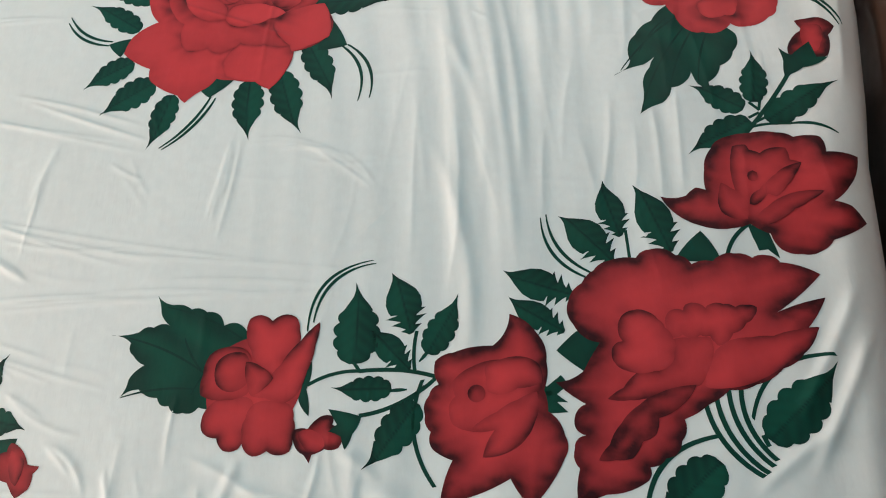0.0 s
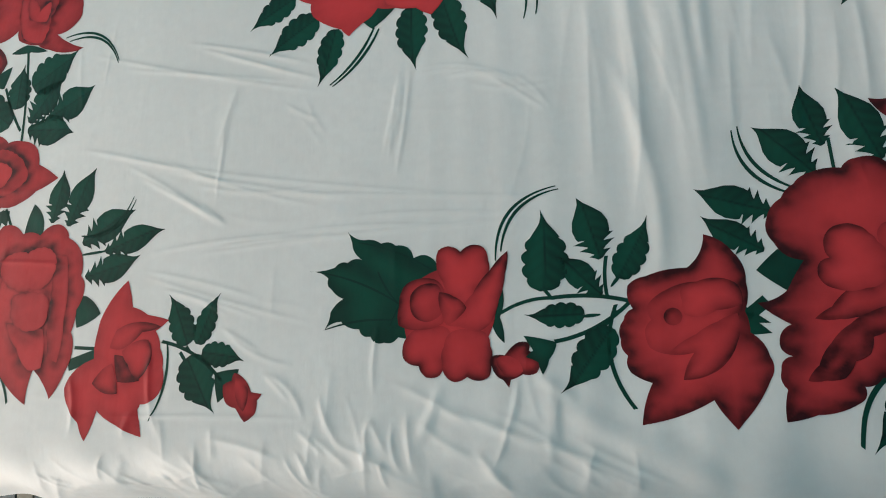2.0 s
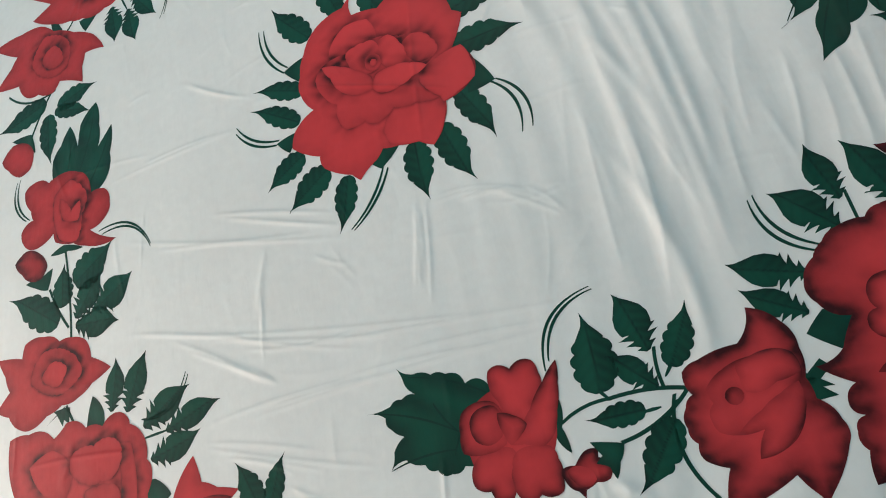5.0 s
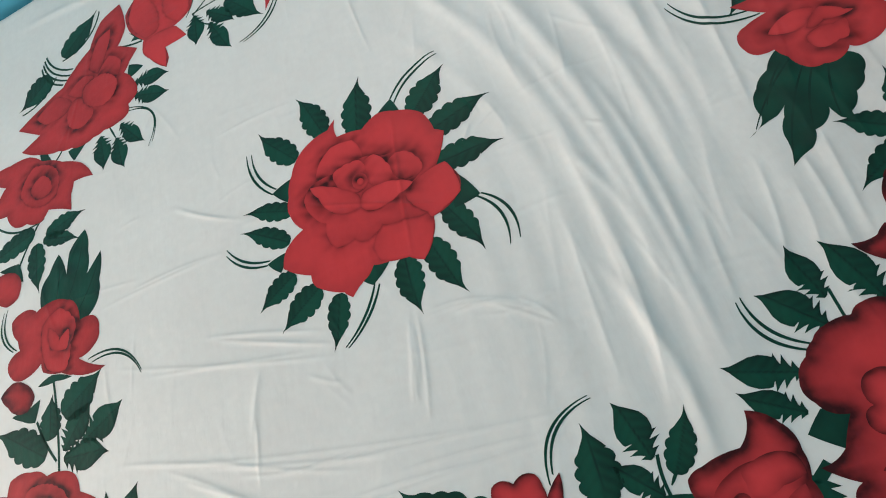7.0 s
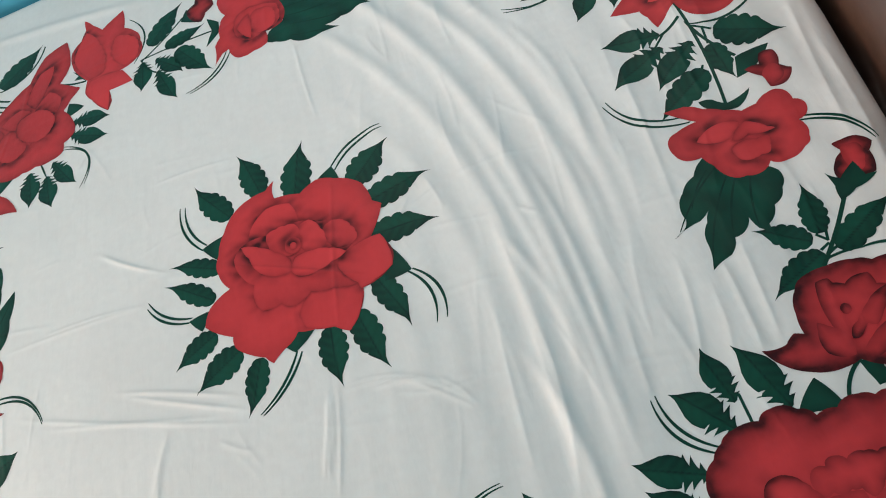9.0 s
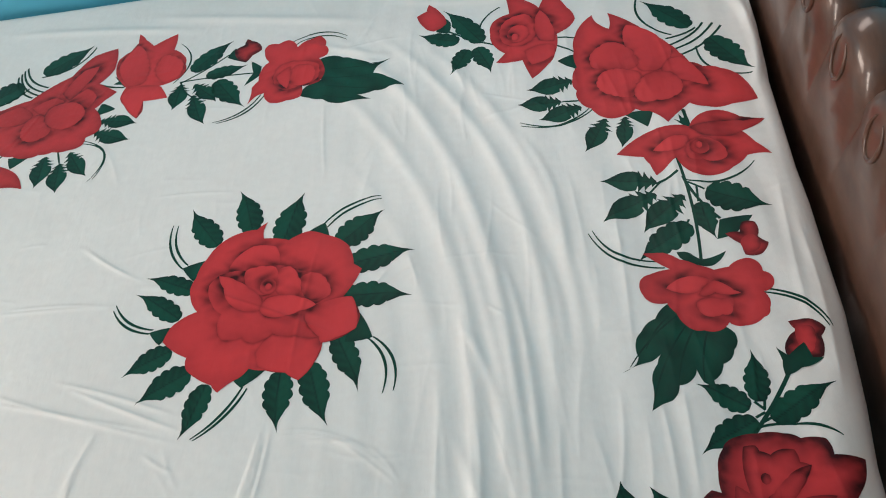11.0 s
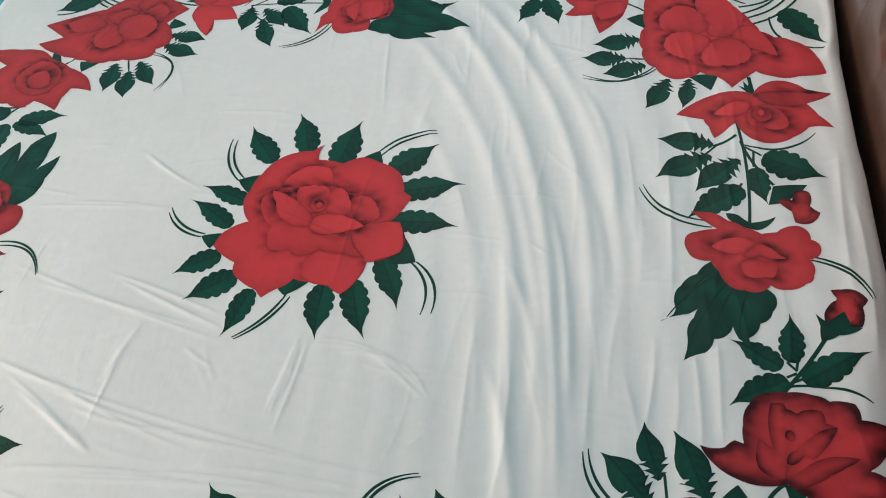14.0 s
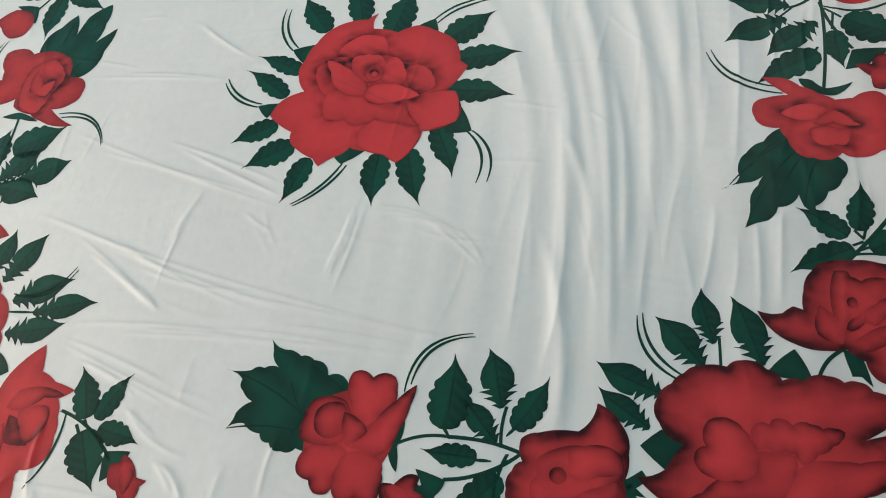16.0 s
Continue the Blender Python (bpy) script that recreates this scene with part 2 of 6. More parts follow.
ridge(79, -79, 91, -58, -0.01, 5.4, 10)
ridge(80, -85, 92, -64, -0.00, 5.4, 9)
ridge(73, -86, 86, -77, 0.02, 4.05, 9)
ridge(7, 14, 4, -21, -0.01, 1.7, 3.0)
ridge(-18, 2, 13, -12, 0.01, 1.7, 3.0)
ridge(-68, -1, -33, -1, 0.01, 1.7, 3.0)
ridge(-47, 16, -28, 4, -0.03, 1.7, 3.0)
ridge(-42, -17, -15, -26, 0.01, 1.7, 3.0)
ridge(-36, -20, -11, -30, 0.00, 1.7, 3.0)
ridge(-65, -15, -11, -32, -0.01, 1.7, 3.0)
ridge(-64, -35, 18, -53, -0.02, 1.7, 3.0)
ridge(-8, -54, 19, -56, 0.02, 1.7, 3.0)
ridge(1, -28, -2, -46, 0.01, 1.7, 3.0)
ridge(-31, -35, -32, -50, -0.00, 1.7, 3.0)
ridge(3, -30, 23, -37, 0.11, 1.7, 3.0)
ridge(-19.9, -32.5, -13.0, -36.5, -0.04, 1.7, 3.0)
ridge(-46, -41, -2, -52, -0.01, 1.7, 3.0)
ridge(-26, -48, 25, -54, 0.00, 1.7, 3.0)
ridge(-38, -58, 22, -57, 0.01, 1.7, 3.0)
ridge(-43, -45, -28, -54, 0.00, 1.7, 3.0)
ridge(1, -31, -1, -46, 0.00, 1.7, 3.0)
ridge(2, -31, 26, -41, 0.14, 1.7, 3.0)
ridge(-40, -18, -14, -29, -0.00, 1.7, 3.0)
ridge(-56, -20, -17, -29, 0.00, 1.7, 3.0)
ridge(-49, -42, -29, -54, 0.01, 1.7, 3.0)
ridge(-45, -39, -11, -52, -0.03, 1.7, 3.0)
ridge(-46, -57, -13, -56, 0.02, 1.7, 3.0)
ridge(-47, -60, -11, -71, -0.01, 1.7, 3.0)
ridge(-42, -63, -27, -69, 0.05, 1.7, 3.0)
ridge(-29, -70, -15, -77, -0.09, 1.7, 3.0)
ridge(-21.2, -77.7, -15.9, -82.6, 0.03, 1.7, 3.0)
ridge(-58, -84, -12, -85, 0.01, 1.7, 3.0)
ridge(-34, 28, -13, 27, 0.03, 1.7, 3.0)
ridge(-60, -0, -34, -1, 0.03, 1.7, 3.0)
ridge(-46, 16, -32, 6, -0.03, 1.7, 3.0)
ridge(3, 55, 6, 28, -0.01, 1.7, 3.0)
ridge(40.0, -7.7, 43.1, -10.3, -0.05, 1.7, 3.0)
ridge(-33, -57, -7, -57, 0.02, 1.7, 3.0)
ridge(1, -30, -0, -42, 0.04, 1.7, 3.0)
ridge(-1.8, -70.6, -2.4, -82.2, -0.04, 1.7, 3.0)
ridge(18.9, -33.1, 25.1, -40.1, 0.07, 1.7, 3.0)
ridge(7.7, -31.9, 18.9, -33.4, 0.03, 1.7, 3.0)
ridge(-37, -45, -11, -48, -0.06, 1.7, 3.0)
ridge(-2.7, -84.5, -2.9, -90.8, -0.14, 2.43, 5)
ridge(0.8, -85.2, 1.7, -92.9, -0.11, 2.43, 5)
ridge(-15.1, -86.2, -10.0, -90.4, 0.03, 2.43, 5)
ridge(-9.5, -87.2, -2.0, -90.4, -0.07, 2.43, 5)
ridge(4.2, -85.0, 14.6, -90.6, -0.08, 2.43, 5)
ridge(9, -84, 30, -91, 0.00, 2.43, 5)
ridge(14, -84, 33, -96, 0.07, 2.43, 5)
ridge(25, -87, 42, -95, -0.01, 2.43, 5)
ridge(-21.3, -77.6, -13.4, -85.7, 0.14, 2.43, 5)
ridge(-11.3, -80.7, -7.5, -88.7, -0.08, 2.43, 5)
# sharp creases left by folding
ridge(-90.7, -55.0, -59.4, -57.8, 0.02, 2.4, 3.4)
ridge(-46.7, -59.5, -21.2, -66.5, 0.02, 1.6, 3)
ridge(-41.9, -63.2, -21.2, -69.6, 0.02, 1.6, 3)
ridge(-29.6, -70.1, -21.3, -74.9, 0.02, 1.6, 3)
ridge(-35.4, -48.7, -29.6, -53.1, 0.02, 1.6, 3)
ridge(-63.5, -35.1, -31.7, -45.3, 0.02, 1.6, 3)
ridge(-52.5, -39.2, -29.3, -53.6, 0.02, 1.6, 3)
ridge(-80.8, 5.3, -54.0, 1.5, 0.02, 1.4, 3)
ridge(-40.4, -17.5, -13.2, -26.8, 0.02, 1.5, 3)
ridge(-32.5, -41.1, -29.1, -27.5, 0.02, 2.2, 8)
ridge(-18.8, -55.5, 11.2, -57.1, 0.02, 1.6, 3)
ridge(12.8, -31.2, 25.2, -40.9, 0.02, 1.8, 3.4)
ridge(2.6, -28.3, 0.2, -49.3, 0.02, 1.8, 3.6)
ridge(26.5, 2.4, 20.5, 0.3, 0.02, 1.6, 3.4)
ridge(24.7, 6.0, 27.3, -3.2, 0.02, 1.6, 3.4)
ridge(20.2, 10.6, 23.3, 2.5, 0.02, 1.6, 3.4)
ridge(21.1, 2.7, 18.0, -1.8, 0.02, 1.6, 3.4)
# long slanting folds where the cloth is pulled over the near edge
ridge(16.0, -86.7, 36.3, -94.3, 0.04, 3.2, 5)
ridge(22.1, -83.1, 45.1, -95.5, 0.04, 5.5, 15)
ridge(21.2, -79.3, 27.5, -83.7, 0.04, 3, 9)
ridge(5.1, -83.5, 24.6, -90.4, 0.04, 3, 7)
ridge(34.2, -86.4, 46.5, -95.4, 0.04, 5, 16)
ridge(-0.4, -79.7, 13.6, -87.1, 0.04, 2.5, 6)
ridge(26.9, -91.0, 36.3, -96.0, 0.04, 3, 7)
ridge(8.2, -79.5, 3.9, -89.0, 0.04, 3, 9)
ridge(-12.7, -86.9, -6.1, -92.6, 0.04, 2.6, 6)
ridge(-5.5, -90.2, -0.1, -92.3, 0.04, 2.2, 5)
ridge(-3.5, -84.6, -0.3, -90.4, 0.04, 2.5, 7)
ridge(12.1, -88.7, 17.2, -95.1, 0.04, 2.5, 7)
# narrow gathers beside the headboard and crumpled cloth along the near edge
crumple = random.Random(4)
for _ in range(60):
    x, y, n = crumple.uniform(22, 84), crumple.uniform(-60, 50), crumple.uniform(12, 34)
    ridge(x, y, x + crumple.gauss(-1, 2), y + n, crumple.uniform(-0.05, 0.05), crumple.uniform(0.6, 1.5), crumple.uniform(4, 8))
for _ in range(110):
    x, y, a, n = crumple.uniform(-70, 40), crumple.uniform(-106, -87), crumple.gauss(-0.6, 0.5) if crumple.random() < 0.65 else crumple.gauss(1.5, 0.3), crumple.uniform(5, 17)
    ridge(x, y, x + n * math.cos(a), y + n * math.sin(a), crumple.uniform(-0.1, 0.1), crumple.uniform(0.9, 2.8), crumple.uniform(3.5, 9))
for _ in range(130):
    x, y, a, n = crumple.uniform(-95, 92), crumple.uniform(-80, 95), crumple.gauss(1.5, 0.35) if crumple.random() < 0.6 else crumple.gauss(0, 0.2), crumple.uniform(7, 22)
    ridge(x, y, x + n * math.cos(a), y + n * math.sin(a), crumple.uniform(-0.08, 0.08), crumple.uniform(0.3, 1.0), crumple.uniform(3, 8))


def swell(u, v):
    """Height of the cloth over the mattress."""
    z = 0.004 * np.sin(3.1 * u + 1.3 * v) * np.sin(2.3 * v - 0.8) + (0.0013 * np.sin(23 * u + 3 * np.sin(2.2 * v)) + 0.0007 * np.sin(88 * u + 5 * np.sin(3.1 * v) + 4 * np.sin(5 * u))) * np.clip((u + 0.1) / 0.5, 0, 1)
    for x0, y0, x1, y1, bow, height, width in RIDGES:
        dx, dy = x1 - x0, y1 - y0
        length = math.hypot(dx, dy)
        s = ((u - x0) * dx + (v - y0) * dy) / length ** 2
        off = ((v - y0) * dx - (u - x0) * dy) / length - bow * length * 4 * s * (1 - s)
        fade = np.clip(s / 0.3, 0, 1) * np.clip((1 - s) / 0.3, 0, 1)
        z = z + height * fade * fade * (3 - 2 * fade) * np.exp(-np.abs(off / width) ** (2.0 if width > 0.0085 else 1.3))
    return z


def fall(d, radius, steep):
    """Cloth that runs d past an edge: how far it goes out and down."""
    d = np.maximum(d, 0)
    arc = radius * steep
    a = np.minimum(d, arc) / radius
    out = radius * np.sin(a) + np.maximum(d - arc, 0) * math.cos(steep)
    down = radius * (1 - np.cos(a)) + np.maximum(d - arc, 0) * math.sin(steep)
    return out, down


def drape(u, v):
    """Places on the sheet, given flat, as they lie on the bed."""
    u, v = np.asarray(u, float), np.asarray(v, float)
    z = BED_Z + swell(u, v)
    edge_e = np.interp(v, (-0.9, -0.67, -0.4, -0.13, 0.11, 0.46, 0.66, 0.84, 1.1), (0.86, 0.88, 0.902, 0.95, 0.975, 0.995, 1.024, 1.04, 1.044))
    oe, de = fall(u - edge_e, np.interp(v, (-0.9, -0.3, 0.2, 0.5, 0.8), (0.085, 0.075, 0.035, 0.035, 0.02)), 1.5)
    ow, dw = fall(EDGE_W - u, 0.06, 1.45)
    on, dn = fall(v - EDGE_N, 0.05, 1.4)
    os_, ds = fall((EDGE_S - v) * (1 + 0.3 * np.clip(u + 0.2, -0.6, 0.6)), 0.11, 1.05)
    x = np.clip(u, EDGE_W, edge_e) + oe - ow
    y = np.clip(v, EDGE_S, EDGE_N) + on - os_
    loose = np.clip((EDGE_S - v) / 0.15, 0, 1)
    y = y - loose * (0.004 * np.sin(9 * u + 1.0) + 0.005 * np.sin(31 * u + 2 * np.sin(7 * u)))
    z = z - de - dw - dn - ds + loose * 0.006 * np.sin(37 * u + 18 * v)
    return np.stack((x, y, z), -1)


GRID = 0.003


def cloth():
    us, vs = np.arange(-433, 434) * GRID, np.arange(-341, 407) * GRID
    us = us[us < 1.17]
    uu, vv = np.meshgrid(us, vs)
    p = drape(uu.ravel(), vv.ravel())
    nu, nv = len(us), len(vs)
    i = (np.arange(nv - 1)[:, None] * nu + np.arange(nu - 1)[None, :]).ravel()
    quads = np.stack((i, i + 1, i + 1 + nu, i + nu), -1)
    me = bpy.data.meshes.new("bed_sheet")
    me.vertices.add(len(p))
    me.vertices.foreach_set("co", p.ravel())
    me.loops.add(quads.size)
    me.loops.foreach_set("vertex_index", quads.ravel())
    me.polygons.add(len(quads))
    me.polygons.foreach_set("loop_start", np.arange(0, quads.size, 4))
    me.update(calc_edges=True)
    me.materials.append(WHITE)
    me.shade_smooth()
    return tagged(new("bed_sheet", me), "white cotton bed sheet printed with red roses and green leaves, creased", "bed sheet")


sheet = cloth()


def arcs(points, step=0.4):
    """Closed outline through corners; each side bows out by a share of its length."""
    area = sum(a[0] * b[1] - b[0] * a[1] for a, b in zip(points, points[1:] + points[:1]))
    turn = 1 if area > 0 else -1
    line = []
    for a, b in zip(points, points[1:] + points[:1]):
        dx, dy = b[0] - a[0], b[1] - a[1]
        n = max(2, int(math.hypot(dx, dy) / step))
        for k in range(n):
            s = k / n
            bow = a[2] * 4 * s * (1 - s) * turn
            line.append((a[0] + s * dx + bow * dy, a[1] + s * dy - bow * dx))
    return line


def scalloped(points):
    """Breaks long sides of an outline into small rounded lobes."""
    out = []
    for a, b in zip(points, points[1:] + points[:1]):
        dx, dy = b[0] - a[0], b[1] - a[1]
        n = int(math.hypot(dx, dy) / (1.3 if a[2] >= 0.11 else 1.9))
        if n < 2 or abs(a[2]) < 0.09:
            out.append(a)
            continue
        area = sum(p[0] * q[1] - q[0] * p[1] for p, q in zip(points, points[1:] + points[:1]))
        turn = 1 if area > 0 else -1
        for k in range(n):
            s = k / n
            bow = a[2] * 4 * s * (1 - s) * turn
            out.append((a[0] + s * dx + bow * dy, a[1] + s * dy - bow * dx, 0.13))
    return out


def inside(px, py, line):
    hit = np.zeros(len(px), bool)
    for (x0, y0), (x1, y1) in zip(line, np.roll(line, -1, 0)):
        if y0 != y1:
            hit ^= ((y0 > py) != (y1 > py)) & (px < (x1 - x0) * (py - y0) / (y1 - y0) + x0)
    return hit


def distance(px, py, line):
    a, b = np.asarray(line), np.roll(line, -1, 0)
    best = np.full(len(px), 1e9)
    for (x0, y0), (x1, y1) in zip(a, b):
        dx, dy = x1 - x0, y1 - y0
        s = np.clip(((px - x0) * dx + (py - y0) * dy) / (dx * dx + dy * dy + 1e-12), 0, 1)
        best = np.minimum(best, np.hypot(px - x0 - s * dx, py - y0 - s * dy))
    return best


LIFT = 0.00035


def printed(name, line, layer, pigment, material, parent):
    """A printed shape that follows the drape; line: flat outline in metres; pigment(x, y, d) gives its density."""
    line = np.array(line)
    lo, hi = line.min(0), line.max(0)
    gx = np.arange(math.floor(lo[0] / GRID), math.ceil(hi[0] / GRID) + 1) * GRID
    gy = np.arange(math.floor(lo[1] / GRID), math.ceil(hi[1] / GRID) + 1) * GRID
    px, py = (g.ravel() for g in np.meshgrid(gx, gy))
    keep = inside(px, py, line)
    px, py = px[keep], py[keep]
    if len(px):
        far = distance(px, py, line) > GRID * 0.35
        px, py = px[far], py[far]
    pts = [Vector(p) for p in line] + [Vector(p) for p in zip(px, py)]
    n = len(line)
    verts, _, faces, *_ = geometry.delaunay_2d_cdt(pts, [(i, (i + 1) % n) for i in range(n)], [], 1, 1e-6)
    flat = np.array([tuple(v) for v in verts])
    if not faces:
        return None
    co = drape(flat[:, 0], flat[:, 1])
    e = 0.001
    across, along = drape(flat[:, 0] + e, flat[:, 1]) - co, drape(flat[:, 0], flat[:, 1] + e) - co
    up = np.cross(across, along)
    up /= np.linalg.norm(up, axis=1)[:, None]
    co = co + up * (LIFT + 0.0001 * layer)
    me = mesh_of(name, co.tolist(), faces, material, True)
    d = distance(flat[:, 0], flat[:, 1], line)
    a = me.attributes.new("pigment", "FLOAT", "POINT")
    a.data.foreach_set("value", np.clip(pigment(flat[:, 0], flat[:, 1], d), 0, 1))
    ob = new(name, me)
    ob.parent = parent
    return ob


class Motif:
    """One group of the print, placed on the flat sheet: drawings are in cm round its own origin."""

    def __init__(self, x, y, turn, size):
        self.x, self.y, self.c, self.s = x, y, math.cos(radians(turn)) * size, math.sin(radians(turn)) * size
        # reds start from a darker tone on motifs west of x = -55 cm
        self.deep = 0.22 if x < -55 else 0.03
        self.size, self.rose, self.petals, self.bases = size, None, [], []

    def lay(self, line):
        return [((self.x + self.c * a - self.s * b) / 100, (self.y + self.s * a + self.c * b) / 100) for a, b in line]

    def petal(self, points, layer, dark, colour):
        if layer > 1 and colour == "red":
            points = scalloped(points)
        self.petals.append((self.lay(arcs(points)), layer, dark, colour))

    def finish(self):
        """Print the petals from the lowest up; each one is shaded where a higher one lies over it."""
        order = sorted(self.petals, key=lambda q: q[1])
        self.rimmed = any(n == 1 and d > 0.36 for _, n, d, _ in order)
        for k, (line, layer, dark, colour) in enumerate(order):
            over = [(o, d) for o, n, d, c in order[k + 1:] if c == "red" and n > 1 and colour == "red"]
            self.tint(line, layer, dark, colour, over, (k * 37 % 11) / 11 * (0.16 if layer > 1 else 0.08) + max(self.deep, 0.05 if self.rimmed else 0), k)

    def tint(self, line, layer, dark, colour, over, tone, rank):
        pts = np.array(line)
        spread = min(0.021, 0.15 * math.sqrt(np.ptp(pts[:, 0]) * np.ptp(pts[:, 1])))
        mx, my = pts.mean(0)
        reach = 0.5 * math.hypot(np.ptp(pts[:, 0]), np.ptp(pts[:, 1]))
        ox, oy = mx - self.x / 100, my - self.y / 100
        far = math.hypot(ox, oy) + 1e-6

        def density(x, y, d):
            if colour == "green":
                return dark * np.exp(-(d / spread) ** 1.2) + 0.18 * (1 + np.sin(70 * (x + 0.6 * y) + 2 * np.sin(40 * y)))
            streak = 0.9 + 0.1 * np.sin(90 * x + 5 * np.sin(60 * y))
            away = ((x - mx) * ox + (y - my) * oy) / (far * reach)
            if layer == 1:
                edge = 1.35 * dark * np.exp(-(d / spread) ** 1.2) + (0.28 if reach < 0.065 else 0)
            elif self.rimmed:
                edge = 1.3 * dark * np.clip(0.72 + 0.6 * away, 0.35, 1.0) * np.exp(-(d / 0.0105) ** 1.15) + (0.45 if dark >= 0.9 else 0)
            else:
                edge = 0.22 * np.exp(-d / 0.002) + 0.45 * dark * np.clip(0.2 - away, 0.0, 1.0) * np.exp(-(d / (spread * 1.5)) ** 1.4) + (0.3 if dark >= 0.9 else 0)
            for other, strength in over:
                gap = np.where(inside(x, y, np.array(other)), 0.0, distance(x, y, other))
                cx, cy = np.mean(other, 0)
                outx, outy = cx - self.x / 100, cy - self.y / 100
                lean = ((x - cx) * outx + (y - cy) * outy) / (np.hypot(x - cx, y - cy) * math.hypot(outx, outy) + 1e-6)
                patchy = 0.8 + 0.2 * np.sin(130 * x + 3 * np.sin(90 * y) + rank)
                line_ = 0.7 * np.exp(-(gap / 0.0045) ** 1.3)
                soft_ = np.clip(0.62 + 0.45 * lean, 0.22, 1.0) * np.exp(-(gap / 0.0165) ** 1.3)
                edge = np.maximum(edge, strength * patchy * np.maximum(line_, soft_) * (0.38 if self.rimmed else 1.4))
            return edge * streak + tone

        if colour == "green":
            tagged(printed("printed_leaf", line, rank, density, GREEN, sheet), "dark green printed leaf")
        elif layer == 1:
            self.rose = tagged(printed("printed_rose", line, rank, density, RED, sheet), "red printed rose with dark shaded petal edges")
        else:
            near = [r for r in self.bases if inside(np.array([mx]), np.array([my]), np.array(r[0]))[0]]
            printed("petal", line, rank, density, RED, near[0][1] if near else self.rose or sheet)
        if layer == 1 and colour == "red":
            self.bases.append((line, self.rose))

    def leaf(self, base, tip, width, kind):
        length = math.hypot(tip[0] - base[0], tip[1] - base[1])
        ax, ay = (tip[0] - base[0]) / length, (tip[1] - base[1]) / length
        sides = []
        for side in (1, -1):
            row = []
            n = 80
            for i in range(n + 1):
                s = i / n
                if kind == "scallop":
                    w = float(np.interp(s, (0, 0.05, 0.15, 0.3, 0.45, 0.6, 0.72, 0.82, 0.91, 1), (0.22, 0.56, 0.86, 0.98, 0.97, 0.8, 0.49, 0.2, 0.065, 0)))
                    if s < 0.64:
                        w *= 0.84 + 0.26 * abs(math.sin(math.pi * (s * 5.8 + (0.08 if side > 0 else 0.3)))) ** 0.6
                else:
                    w = float(np.interp(s, (0, 0.1, 0.25, 0.4, 0.52, 0.65, 0.78, 0.88, 0.95, 1), (0.16, 0.42, 0.7, 0.92, 0.97, 0.82, 0.47, 0.18, 0.06, 0)))
                    if s < 0.34:
                        w *= 0.62 + 0.95 * ((s * 8.2 + (0.35 if side > 0 else 0)) % 1.0) ** 1.3
                row.append((s, side * w * width * (0.53 if kind == "scallop" else 0.57)))
            sides.append(row)
        path = sides[0] + sides[1][-2:0:-1]
        curl = 0.09 * (1 if (base[0] * 7 + base[1] * 3) % 2 > 1 else -1)
        line = []
        for s, w in path:
            w += curl * length * max(0, s - 0.6) ** 2 * 4
            line.append((base[0] + ax * s * length - ay * w, base[1] + ay * s * length + ax * w))
        flat = self.lay(line)
        (bx, by), (tx, ty) = self.lay([base, tip])
        ux, uy = (tx - bx), (ty - by)
        span_ = math.hypot(ux, uy)

        def density(x, y, d):
            off = ((y - by) * ux - (x - bx) * uy) / span_
            along = ((x - bx) * ux + (y - by) * uy) / span_ ** 2
            vein = np.exp(-(off / 0.0018) ** 2) * 0.75
            half = 0.42 / (1 + np.exp(off / 0.0025))
            ribs = 0.12 * np.sin(along * 40 + np.abs(off) * 260)
            return np.maximum(vein, half + ribs) + 0.35 * np.exp(-d / 0.003) + 0.25 * np.clip(along - 0.6, 0, 1)

        tagged(printed("printed_leaf", flat, 0, density, GREEN, sheet), "dark green printed leaf")

    def vein(self, a, b, bow, width):
        self.stem(a, b, bow, width, "vein", 1, 0.6)

    def stem(self, a, b, bow, width, name="printed_stem", layer=0, tone=0.35):
        dx, dy = b[0] - a[0], b[1] - a[1]
        n = max(8, int(math.hypot(dx, dy) / 0.5))
        left, right = [], []
        length = math.hypot(dx, dy)
        for k in range(n + 1):
            s = k / n
            o = bow * 4 * s * (1 - s)
            x, y = a[0] + s * dx + o * dy, a[1] + s * dy - o * dx
            w = width * (0.5 if width > 1.2 else 0.36) * (1 if width > 0.55 else (0.55 + 0.85 * math.sin(math.pi * min(1, 0.12 + s * 0.88))))
            left.append((x - dy / length * w, y + dx / length * w))
            right.append((x + dy / length * w, y - dx / length * w))
        printed(name, self.lay(left + right[::-1]), layer, lambda x, y, d: tone + 0 * x, GREEN, sheet)


